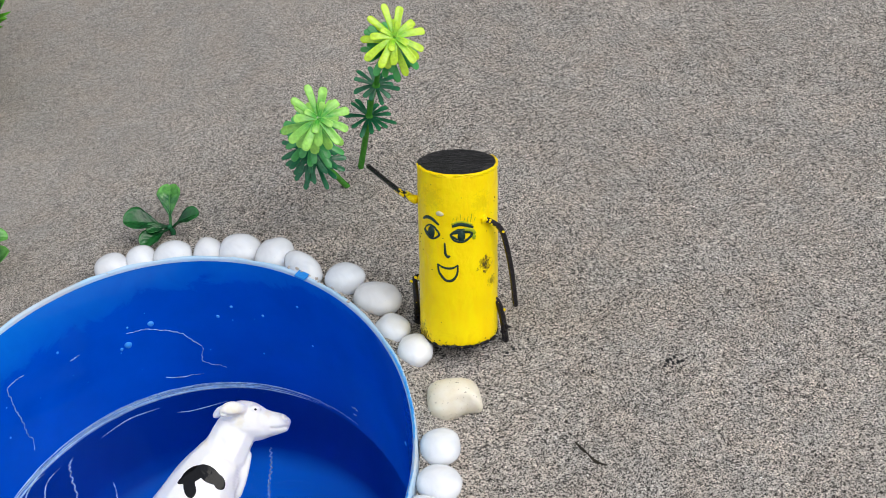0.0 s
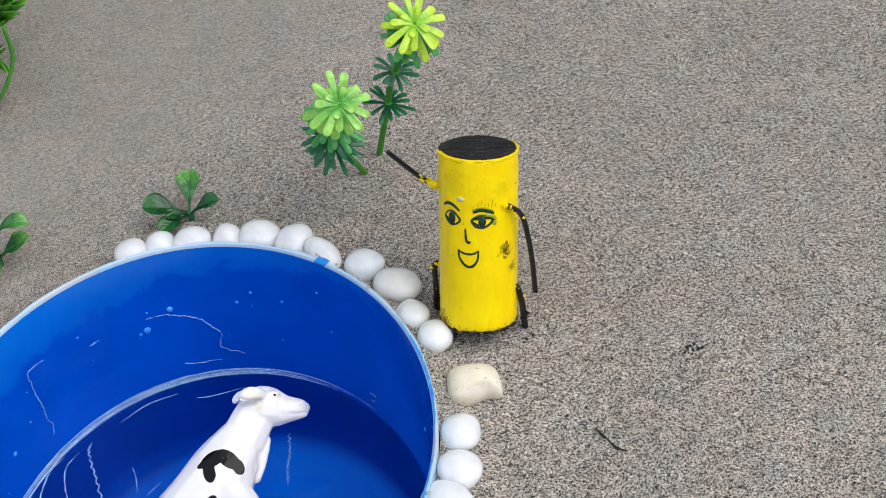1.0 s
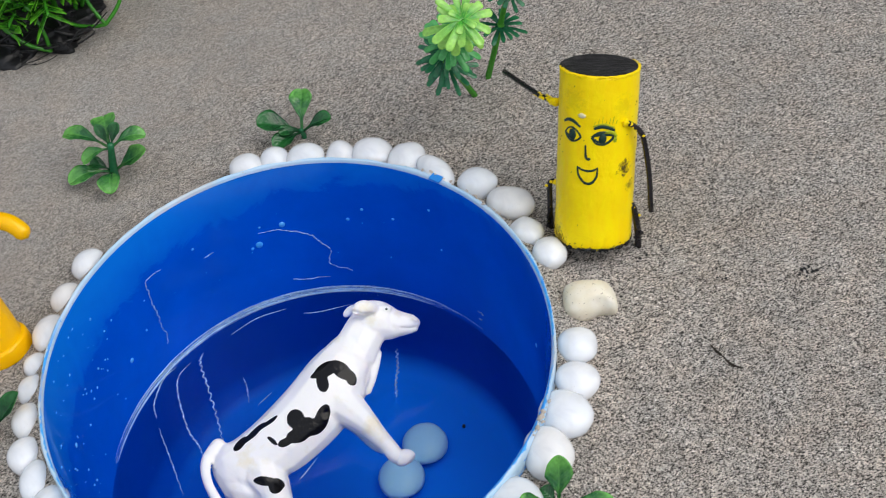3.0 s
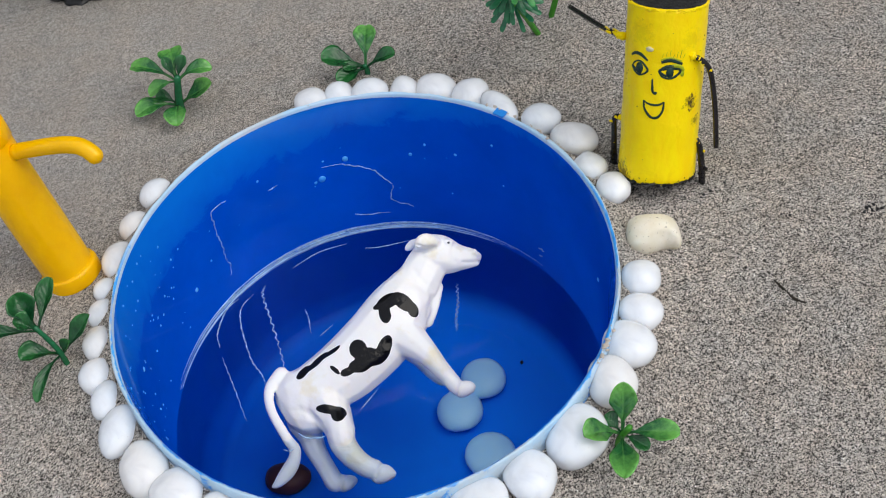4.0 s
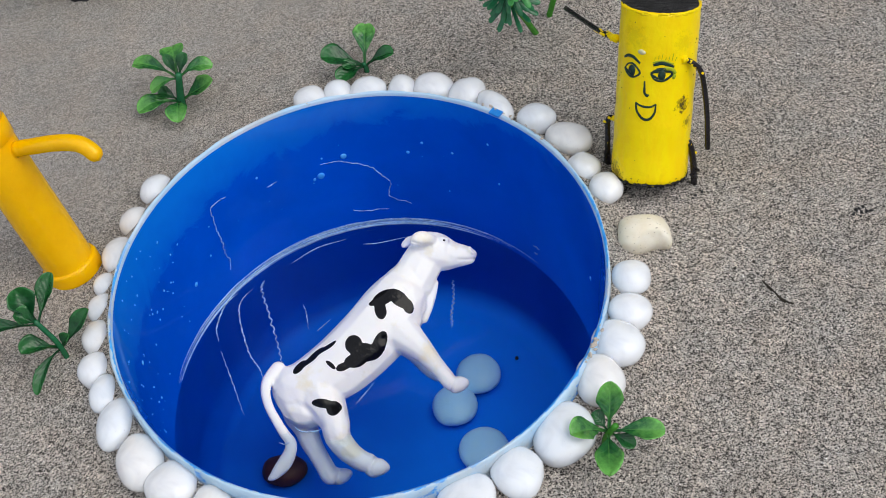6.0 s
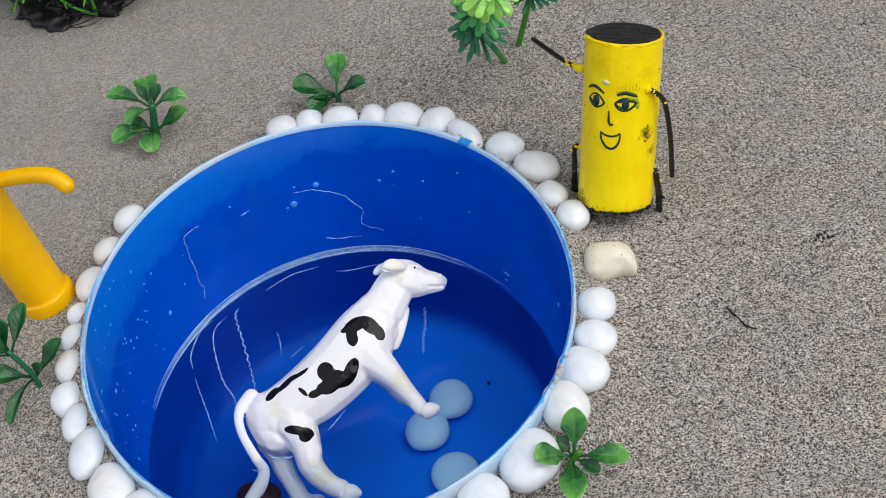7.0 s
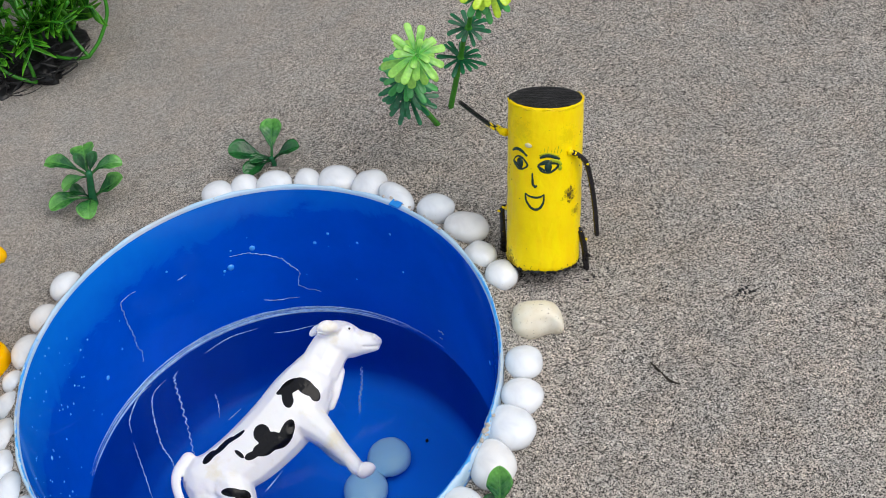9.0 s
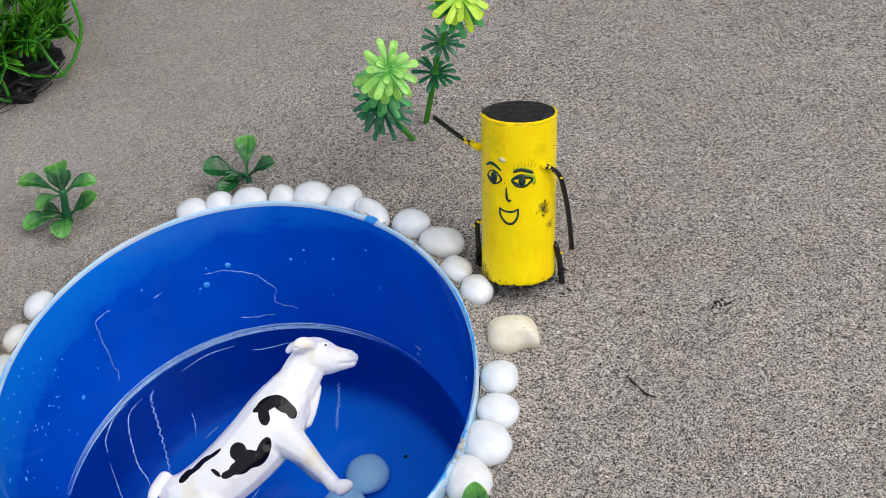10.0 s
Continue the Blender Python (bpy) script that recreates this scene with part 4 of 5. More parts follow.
    # modelled creases: mouth, nostril, eye, ear, neck folds, shoulder, thigh, hoof lines
    creases = [(((93.6, 4.0), (97.1, 1.1), (102.4, -2.0)), 0.8, 0.7),
               (((105.4, 3.8), (104.3, 1.4)), 0.9, 0.9),
               (((76.9, 29.3), (80.0, 24.3), (85.1, 20.6)), 1.2, 1.2),
               (((96.2, 15.4), (92.2, 12.2), (90.0, 7.4)), 0.6, 1.6),
               (((65.0, -1.0), (56.0, -7.4), (50.5, -15.7)), 0.9, 1.6),
               (((66.8, 18.4), (66.2, 9.6), (68.0, 3.5)), 0.4, 1.8),
               (((45.4, -51.3), (41.2, -54.1), (36.0, -57.0)), 0.9, 0.9),
               (((-23.2, -58.5), (-28.7, -60.9), (-32.9, -63.9)), 1.0, 0.9),
               (((-43.5, -46.8), (-48.3, -49.9), (-53.1, -53.1)), 1.0, 0.9),
               (((-40.4, -2.3), (-37.0, -12.8), (-37.8, -24.1)), 0.6, 1.8),
               (((-46.9, 12.1), (-50.1, 0.9), (-50.9, -11.0)), 0.6, 1.8),
               (((-7.2, -9.3), (-15.2, -18.7), (-19.9, -28.2)), 0.8, 2.4),
               (((25.9, -7.0), (26.8, -17.8), (29.4, -29.1)), 0.8, 2.2),
               (((-40.1, -27.3), (-38.6, -33.0), (-33.8, -38.9)), 0.5, 1.6),
               (((43.5, 22.6), (42.5, 9.6), (59.3, 9.3)), 0.35, 2.6)]
    creases = [([q * 0.001 for q in smooth_path([(a, 0, b) for a, b in pts], 6)], deep * 0.001, wide * 0.001) for pts, deep, wide in creases]
    normals = [v.normal.copy() for v in solid.vertices]
    for pts, deep, wide in creases:
        lo_x, hi_x = min(q.x for q in pts) - 3 * wide, max(q.x for q in pts) + 3 * wide
        for v, nn in zip(solid.vertices, normals):
            if lo_x < v.co.x < hi_x and nn.y < 0.2:
                d = min((v.co.x - q.x) ** 2 + (v.co.z - q.z) ** 2 for q in pts)
                if d < 9 * wide * wide:
                    v.co -= nn * deep * math.exp(-d / (wide * wide))
    for p in solid.polygons:
        p.use_smooth = True
    ob.matrix_world = m
    return tagged(ob, "white ceramic toy cow with glossy black patches, tipped in the water", "toy cow")


toy_cow()


# ---- the painted wooden doll ----
def doll():
    ax = Vector((0.1456, 0.3042, 0.9414)).normalized()
    front = Vector((0, -1, 0))
    front = (front - ax * front.dot(ax)).normalized()
    m = Matrix((front, ax.cross(front), ax)).transposed().to_4x4()
    m.translation = (0.1778, 0.0518, 0.0087)
    inv, R, H = m.inverted(), 0.0222, 0.1030
    bm = bmesh.new()
    seg, rows = 72, 46

    def skin(a, h):
        """Uneven, brushed paint over the wood."""
        p = Vector((math.cos(a) * 2, math.sin(a) * 2, h * 70))
        return R + 0.00035 * noise.noise(p * 1.1) + 0.00022 * noise.noise(p * 3.1 + Vector((4, 0, 0)))

    rings = []
    for i in range(rows + 1):
        h = H * i / rows
        row = []
        for j in range(seg):
            a = j / seg * math.tau
            r = skin(a, h)
            hh = h
            if i == 0:
                r, hh = r - 0.0007, h + 0.0003 * noise.noise((math.cos(a) * 4, math.sin(a) * 4, 1))
            if i == rows:
                r, hh = r + 0.0001, h + 0.0007 * noise.noise((math.cos(a) * 5, math.sin(a) * 5, 7)) - 0.0002
            row.append(bm.verts.new((r * math.cos(a), r * math.sin(a), hh)))
        rings.append(row)
    for r0, r1 in zip(rings, rings[1:]):
        for j in range(seg):
            bm.faces.new((r0[j], r0[(j + 1) % seg], r1[(j + 1) % seg], r1[j]))
    low = [bm.verts.new((v.co.x * 0.9, v.co.y * 0.9, -0.0008)) for v in rings[0]]
    for j in range(seg):
        bm.faces.new((rings[0][j], rings[0][(j + 1) % seg], low[(j + 1) % seg], low[j])).material_index = 1
    bm.faces.new(low[::-1]).material_index = 1
    # black top, a little below the ragged yellow edge at the front
    prev = [bm.verts.new(((R - 0.0012 + 0.0004 * noise.noise((j * 0.5, 3, 1))) * math.cos(j / seg * math.tau),
                          (R - 0.0012 + 0.0004 * noise.noise((j * 0.5, 3, 1))) * math.sin(j / seg * math.tau), H + 0.0004)) for j in range(seg)]
    for j in range(seg):
        bm.faces.new((rings[-1][j], rings[-1][(j + 1) % seg], prev[(j + 1) % seg], prev[j])).material_index = 1 if (j % 72) > 18 and (j % 72) < 54 else 0
    for k in range(1, 9):
        q = 1 - k / 9
        row = [bm.verts.new((v.co.x * q / (q + 1 / 9) if q else 0, v.co.y * q / (q + 1 / 9) if q else 0,
                             H + 0.0005 + 0.0003 * noise.noise((v.co.x * 300 * q, v.co.y * 60 * q, 4)))) for v in prev]
        for j in range(seg):
            bm.faces.new((prev[j], prev[(j + 1) % seg], row[(j + 1) % seg], row[j])).material_index = 1
        prev = row
    bm.faces.new(prev).material_index = 1

    def at(a, h, lift):
        a = radians(a)
        r = skin(a % math.tau, h) + lift
        return Vector((r * math.cos(a), r * math.sin(a), h))

    def stroke(pts, width, mi=2, bold=1.2):
        """A brush line on the round side; points are degrees round it and height."""
        line = smooth_path([(radians(a) * R, h, 0) for a, h in pts], 7)
        n = len(line)
        lo, hi = [], []
        for k, p in enumerate(line):
            t = (line[min(k + 1, n - 1)] - line[max(k - 1, 0)]).normalized()
            w = width * bold * (0.55 + 0.45 * math.sin(math.pi * (k + 0.6) / (n + 0.2))) * (1 + 0.15 * noise.noise((k * 0.6, width * 1e4, 1)))
            for row, s in ((lo, -1), (hi, 1)):
                q = p + Vector((-t.y, t.x, 0)) * w * s
                row.append([bm.verts.new(at(math.degrees(q.x / R), q.y, d)) for d in (-0.0004, 0.00028)])
        for k in range(n - 1):
            bm.faces.new((lo[k][1], lo[k + 1][1], hi[k + 1][1], hi[k][1])).material_index = mi
            bm.faces.new((lo[k][0], lo[k + 1][0], lo[k + 1][1], lo[k][1])).material_index = mi
            bm.faces.new((hi[k][1], hi[k + 1][1], hi[k + 1][0], hi[k][0])).material_index = mi
        for k in (0, -1):
            bm.faces.new((lo[k][0], lo[k][1], hi[k][1], hi[k][0])).material_index = mi

    def blot(a, h, ra, rh, seed, mi=2, rag=0.15):
        """A filled dab of paint."""
        c = bm.verts.new(at(a, h, 0.0003))
        ring = [bm.verts.new(at(a + math.degrees(ra / R) * math.cos(j / 14 * math.tau) * (1 + rag * noise.noise((j * 0.9, seed, 0))),
                                h + rh * math.sin(j / 14 * math.tau) * (1 + rag * noise.noise((j * 0.9, seed, 5))), 0.00028)) for j in range(14)]
        edge = [bm.verts.new(v.co * 1.0 - Vector((v.co.x, v.co.y, 0)).normalized() * 0.0007) for v in ring]
        for j in range(14):
            bm.faces.new((c, ring[j], ring[(j + 1) % 14])).material_index = mi
            bm.faces.new((ring[j], edge[j], edge[(j + 1) % 14], ring[(j + 1) % 14])).material_index = mi

    stroke([(-71, 0.0748), (-62, 0.0768), (-52, 0.0765), (-41, 0.0738)], 0.00078)
    stroke([(-21, 0.0738), (-8, 0.0752), (9, 0.0730)], 0.00085)
    stroke([(-69, 0.0685), (-62, 0.0718), (-53, 0.0727), (-45, 0.0708), (-40, 0.0684), (-46, 0.0660), (-54, 0.0650), (-63, 0.0664), (-69, 0.0688)], 0.00045)
    blot(-54, 0.0686, 0.0024, 0.0035, 1)
    stroke([(-68, 0.0692), (-62, 0.0676), (-55, 0.0664)], 0.0006)
    stroke([(-24, 0.0684), (-14, 0.0712), (-2, 0.0712), (7, 0.0690), (1, 0.0662), (-8, 0.0648), (-18, 0.0657), (-24, 0.0686)], 0.00055)
    blot(-8, 0.0682, 0.0021, 0.0032, 2)
    stroke([(-23, 0.0686), (-18, 0.0672), (-12, 0.0660)], 0.0005)
    stroke([(-24, 0.0690), (-14, 0.0716), (-2, 0.0716), (8, 0.0694)], 0.00055)
    stroke([(-22, 0.0752), (-8, 0.0766), (8, 0.0746)], 0.0004, 6)
    stroke([(-6, 0.0722), (5, 0.0716), (12, 0.0690)], 0.0010, 6)
    blot(10, 0.0672, 0.0012, 0.0016, 9, 6, 0.6)
    stroke([(-20, 0.0695), (-8, 0.0706), (4, 0.0700)], 0.0005)
    stroke([(-32, 0.0640), (-31.5, 0.0600), (-31, 0.0572), (-27.5, 0.0555), (-24.6, 0.0564)], 0.00055)
    blot(-27.5, 0.0558, 0.0011, 0.0008, 6)
    stroke([(-43, 0.0508), (-41, 0.0460), (-34, 0.0425), (-27, 0.0413), (-20, 0.0424), (-14.5, 0.0460), (-13.5, 0.0510)], 0.00060)
    stroke([(-43.5, 0.0507), (-36, 0.0493), (-28, 0.0489), (-20, 0.0494), (-13.2, 0.0511)], 0.00050)
    for k in range(7):
        stroke([(-20 + k * 5, 0.0764), (-19 + k * 5.2, 0.0786 + 0.0012 * (k % 3))], 0.00009, 6)
    rnd = random.Random(21)
    for k in range(22):
        blot(28.8 + rnd.gauss(0, 3.6), 0.0490 + rnd.gauss(0, 0.0028), rnd.uniform(0.0002, 0.0006), rnd.uniform(0.0003, 0.0008), k + 3.3, 3, 0.8)
    for k in range(24):
        blot(-77 + rnd.gauss(0, 8), abs(rnd.gauss(0.001, 0.003)) + 0.0008, rnd.uniform(0.0002, 0.0007), rnd.uniform(0.0003, 0.0009), k + 13.4, 3, 0.8)
    for k in range(40):
        blot(rnd.uniform(-85, 85), rnd.uniform(0.0005, 0.004) if k < 24 else rnd.uniform(0.01, 0.1), rnd.uniform(0.00015, 0.0004), rnd.uniform(0.00015, 0.0005), k + 50.7, 3, 0.8)
    # ragged lip of yellow paint round the top, and clots where the wires leave the wood
    for k in range(46):
        a0 = rnd.uniform(-100, 100)
        stroke([(a0, H - rnd.uniform(0.0, 0.0015)), (a0 + rnd.uniform(2, 7), H + rnd.uniform(-0.0012, 0.0007)), (a0 + rnd.uniform(8, 15), H - rnd.uniform(0, 0.0012))], rnd.uniform(0.0002, 0.0006), 0)
    blot(-39.2, 0.0805, 0.0024, 0.0014, 40, 4, 0.5)
    for k in range(54):
        blot(rnd.uniform(-95, 95), rnd.uniform(0.0002, 0.0012), rnd.uniform(0.0005, 0.0016), rnd.uniform(0.0003, 0.0009), k + 90.2, 1, 0.8)
    # wire limbs
    for pts, r in ((((0.1990, 0.0560, 0.0850), (0.2028, 0.0552, 0.0832), (0.2078, 0.0552, 0.0770), (0.2098, 0.0535, 0.0690), (0.2110, 0.0490, 0.0500), (0.2106, 0.0437, 0.0268)), 0.00155),
                   (((0.1670, 0.0830, 0.0860), (0.1620, 0.0950, 0.0820), (0.1560, 0.1170, 0.0750), (0.1483, 0.1470, 0.0660)), 0.0015),
                   (((0.1970, 0.0500, 0.0310), (0.2010, 0.0485, 0.0290), (0.2030, 0.0470, 0.0170), (0.2032, 0.0445, -0.0010)), 0.0019),
                   (((0.1650, 0.0750, 0.0330), (0.1600, 0.0795, 0.0310), (0.1585, 0.0770, 0.0200), (0.1570, 0.0720, 0.0010)), 0.0017)):
        line = smooth_path([inv @ Vector(p) for p in pts], 6)
        tube(bm, line, r, 10, 1.0, 5)
        tube(bm, [line[0], line[1], line[2], line[4]], [r * 1.7, r * 1.6, r * 1.2, r * 0.9], 9, 1.0, 0)
        for k in range(10):
            a0 = line[k % 4] + Vector((rnd.uniform(-1, 1), rnd.uniform(-1, 1), rnd.uniform(-1, 1))) * r * 1.1
            tube(bm, [a0, a0 + Vector((rnd.uniform(-1, 1), rnd.uniform(-1, 1), rnd.uniform(-1, 1))) * r], r * rnd.uniform(0.3, 0.55), 6, 1.0, 0)
        for k in range(11 if r == 0.0015 else 5):
            a0 = line[1 + k % 8 if r == 0.0015 else 1 + k * 3 % 14] + Vector((rnd.uniform(-0.2, 1), rnd.uniform(-1, 1), rnd.uniform(-1, 1))).normalized() * r * 0.9
            tube(bm, [a0, a0 + (line[2 + k % 14] - line[1 + k % 14]) * rnd.uniform(0.6, 1.8)], rnd.uniform(0.0004, 0.0009), 6, 1.0, 0)
    # ragged black clots of paint and glue down the two lower wires
    for end, up in (((0.2032, 0.0445, -0.0010), 0.016), ((0.1570, 0.0720, 0.0010), 0.012)):
        for k in range(16):
            a0 = inv @ (Vector(end) + Vector((rnd.uniform(-0.0016, 0.0018), rnd.uniform(-0.0016, 0.0016), rnd.uniform(0.0, up))))
            tube(bm, [a0, a0 + Vector((rnd.uniform(-1, 1), rnd.uniform(-1, 1), rnd.uniform(-1, 1))) * 0.0013], rnd.uniform(0.0005, 0.0011), 6, 1.0, 5)
    ob = link("painted_doll", bm, [YELLOW, BLACKTOP, INK, DIRT, CHIP, WIRE, GREENISH])
    ob.matrix_world = m
    return tagged(ob, "yellow painted wooden log doll, black flat top, drawn face, wire limbs", "doll")


GREENISH = paint_material("green_smudge", (0.30, 0.40, 0.01), (0.50, 0.50, 0.01), 0.5, 500)
DIRT = paint_material("dirty_smudge", (0.10, 0.07, 0.01), (0.42, 0.29, 0.01), 0.6, 900)
CHIP = paint_material("chipped_paint", (0.75, 0.68, 0.35), (0.82, 0.76, 0.5), 0.5, 500)
doll()


# ---- the yellow toy hand pump ----
def hand_pump():
    ax = Vector((-0.2114, 0.1322, 1.0)).normalized()
    m = ax.to_track_quat("Z", "Y").to_matrix().to_4x4()
    m.translation = (-0.1712, 0.0596, 0.0005)
    inv = m.inverted()
    pump = empty("toy_hand_pump", m, "orange-yellow enamelled toy hand pump leaning beside the tub", "toy pump")
    bm = bmesh.new()
    lathe(bm, [(0.0152, 0.004), (0.0154, 0.02), (0.0154, 0.05), (0.0153, 0.08), (0.0153, 0.0985)], 48)
    part("barrel", bm, PUMP, pump)
    bm = bmesh.new()
    lathe(bm, [(0.012, -0.004), (0.0168, -0.0035), (0.0174, -0.001), (0.0173, 0.0055), (0.0166, 0.0072), (0.0150, 0.0076)], 64, wobble=0.045)
    part("base_collar", bm, PUMP, pump, "ragged glued base collar")
    bm = bmesh.new()
    lathe(bm, [(0.0152, 0.0975), (0.0163, 0.0982), (0.0164, 0.108), (0.0157, 0.1092), (0.0151, 0.1092)], 48)
    part("upper_collar", bm, PUMP, pump)
    bm = bmesh.new()
    lathe(bm, [(0.0151, 0.1088), (0.0158, 0.1095), (0.0158, 0.1155), (0.0146, 0.1165), (0.0140, 0.117)], 48)
    part("ring", bm, PUMP, pump)
    bm = bmesh.new()
    lathe(bm, [(0.0140, 0.1165), (0.0143, 0.118), (0.0141, 0.129), (0.0128, 0.1315), (0.006, 0.1325), (0.0005, 0.1327)], 14)
    part("cap", bm, PUMP, pump, "faceted cap")
    bm = bmesh.new()
    path = smooth_path([inv @ Vector(p) for p in ((-0.1790, 0.0670, 0.0900), (-0.1732, 0.066, 0.0926), (-0.1643, 0.062, 0.0956), (-0.1533, 0.057, 0.0994),
                                                  (-0.1428, 0.052, 0.1022), (-0.1348, 0.048, 0.1026), (-0.1294, 0.045, 0.0995), (-0.1262, 0.042, 0.0958))], 6)
    tube(bm, path, [(0.0044 + 0.0004 * math.sin(k / len(path) * 2.6)) * min(1.0, 0.72 + 0.12 * (len(path) - 1 - k)) for k in range(len(path))], 20)
    part("spout", bm, PUMP, pump, "curved spout")
    bm = bmesh.new()
    tube(bm, [path[4], path[6], path[8]], [0.0046, 0.0048, 0.0042], 18)
    part("spout_joint", bm, PUMP, pump)
    return pump


hand_pump()


# ---- broad-leaved plastic plants ----
def stem_part(plant, pts, r0, r1, material=None, name="stem"):
    bm = bmesh.new()
    bm.loops.layers.uv.verify()
    line = smooth_path(pts, 5)
    n = len(line)
    tube(bm, line, [r0 + (r1 - r0) * k / (n - 1) for k in range(n)], 8)
    return part(name, bm, material or STEM, plant)


def broad_leaf(plant, p0, p2, width, lift, material=None, normal=(0, -0.25, 1), cup=0.3):
    p0, p2 = Vector(p0), Vector(p2)
    mid = (p0 + p2) / 2 + Vector((0, 0, lift))
    bm = bmesh.new()
    leaf(bm, p0, mid, p2, width * 1.12, normal, "spoon", cup, 0.0006, 18, 10)
    return part("leaf", bm, material or BROAD, plant)


plant = empty("broad_leaf_plant", (-0.1091, 0.1995, 0), "small two-tiered plastic plant, dark green leaves with pale edges, in sand", "plant", "plastic plants")


def rooted(x, y, label):
    return empty("broad_leaf_plant", (x, y, sand_z(x, y)), label, "plant", "plastic plants")


def in_plant(pl, p):
    return Vector(p) - pl.matrix_world.translation


def leaves_of(pl, rows, cup=0.35):
    """Rows: root, tip, half width, lift of the middle, material."""
    for root, tip, w, lift, mat_ in rows:
        broad_leaf(pl, in_plant(pl, root), in_plant(pl, tip), w, lift, mat_, cup=cup)


stem_part(plant, [(0, 0, -0.006), (0.002, -0.001, 0.01), (0.006, -0.004, 0.030)], 0.0034, 0.0022, DEEP)
hub, low = (-0.1040, 0.1960, 0.026), (-0.1085, 0.1985, 0.005)
leaves_of(plant, [(hub, (-0.1068, 0.2190, 0.0355), 0.0074, 0.008, BROADTIP), (hub, (-0.1345, 0.2165, 0.029), 0.0056, 0.009, BROADTIP),
                  (hub, (-0.0802, 0.1970, 0.031), 0.0056, 0.009, BROADTIP), (low, (-0.0835, 0.1985, 0.019), 0.0064, 0.001, BROADTIP),
                  (hub, (-0.1240, 0.1960, 0.019), 0.0052, 0.006, BROADTIP), (low, (-0.1360, 0.1915, 0.008), 0.0066, 0.009, BROADTIP),
                  (low, (-0.1090, 0.1745, 0.007), 0.0068, 0.009, BROADTIP), (low, (-0.1220, 0.2020, 0.012), 0.0046, 0.006, BROAD),
                  (hub, (-0.1100, 0.2030, 0.042), 0.0030, 0.002, BROAD), (hub, (-0.0965, 0.2040, 0.040), 0.0040, 0.002, BROAD)])
plant = rooted(0.0184, 0.2035, "low plastic plant with four dark green spoon leaves, in sand")
stem_part(plant, [(0, 0, -0.006), (0, -0.001, 0.003), (-0.001, -0.002, 0.008)], 0.0022, 0.0015, DEEP)
hub = (0.0180, 0.2020, 0.006)
leaves_of(plant, [(hub, (0.0222, 0.2300, 0.020), 0.0068, 0.006, BROADTIP), (hub, (-0.0100, 0.2035, 0.019), 0.0078, 0.006, BROAD),
                  (hub, (0.0385, 0.1960, 0.018), 0.0056, 0.005, BROAD), (hub, (-0.0010, 0.1870, 0.009), 0.0062, 0.004, BROAD),
                  (hub, (0.0035, 0.1960, 0.013), 0.0042, 0.004, BROAD)])
plant = rooted(0.1170, -0.1225, "plastic plant with bright green spoon leaves beside a large pebble")
stem_part(plant, [(-0.002, -0.006, -0.006), (-0.002, -0.006, 0.006), (0.0026, -0.011, 0.022)], 0.0021, 0.0016, STEM)
hub = (0.1165, -0.1288, 0.008)
leaves_of(plant, [((0.1170, -0.1285, 0.010), (0.1208, -0.1147, 0.030), 0.0062, -0.003, BROADTIP), (hub, (0.0966, -0.1383, 0.0245), 0.0062, 0.006, BROADTIP),
                  (hub, (0.1430, -0.1385, 0.014), 0.0055, 0.004, BROADTIP), (hub, (0.1108, -0.1618, 0.019), 0.0064, 0.006, BROADTIP),
                  (hub, (0.1278, -0.1388, 0.006), 0.0036, 0.002, BROAD), (hub, (0.1100, -0.1204, 0.014), 0.0040, 0.003, BROAD)])
plant = rooted(-0.1696, -0.0108, "leaning plastic plant with cupped dark green leaves by the pump")
stem_part(plant, [(0, 0, -0.006), (-0.0015, 0.0, 0.012), (-0.008, 0.001, 0.031)], 0.0018, 0.0014, DEEP)
hub, low = (-0.1768, -0.0104, 0.029), (-0.1705, -0.0105, 0.008)
leaves_of(plant, [(hub, (-0.1850, 0.0015, 0.048), 0.0074, 0.001, BROAD), (hub, (-0.1870, -0.0105, 0.040), 0.0052, 0.002, BROAD),
                  (hub, (-0.1660, 0.0110, 0.047), 0.0048, 0.000, BROAD), (hub, (-0.2060, -0.0130, 0.034), 0.0040, 0.003, BROAD),
                  (low, (-0.1890, -0.0200, 0.020), 0.0058, 0.006, BROAD), (low, (-0.1515, 0.0010, 0.024), 0.0046, -0.002, BROAD),
                  (low, (-0.1835, -0.0375, 0.003), 0.0032, 0.010, BROAD), (low, (-0.1640, -0.0085, 0.016), 0.0034, 0.001, BROAD)], 0.75)
plant = rooted(-0.1165, -0.1470, "small plastic plant with pale green leaves beside the pebbles")
stem_part(plant, [(0, 0, -0.006), (0, 0, 0.004), (0.001, 0.001, 0.010)], 0.002, 0.0015, STEM)
hub = (-0.1165, -0.1465, 0.008)
leaves_of(plant, [(hub, (-0.1115, -0.1345, 0.0205), 0.0066, 0.004, BROADTIP), (hub, (-0.1350, -0.1560, 0.015), 0.006, 0.006, BROADTIP),
                  (hub, (-0.1060, -0.1650, 0.012), 0.006, 0.006, BROADTIP)])


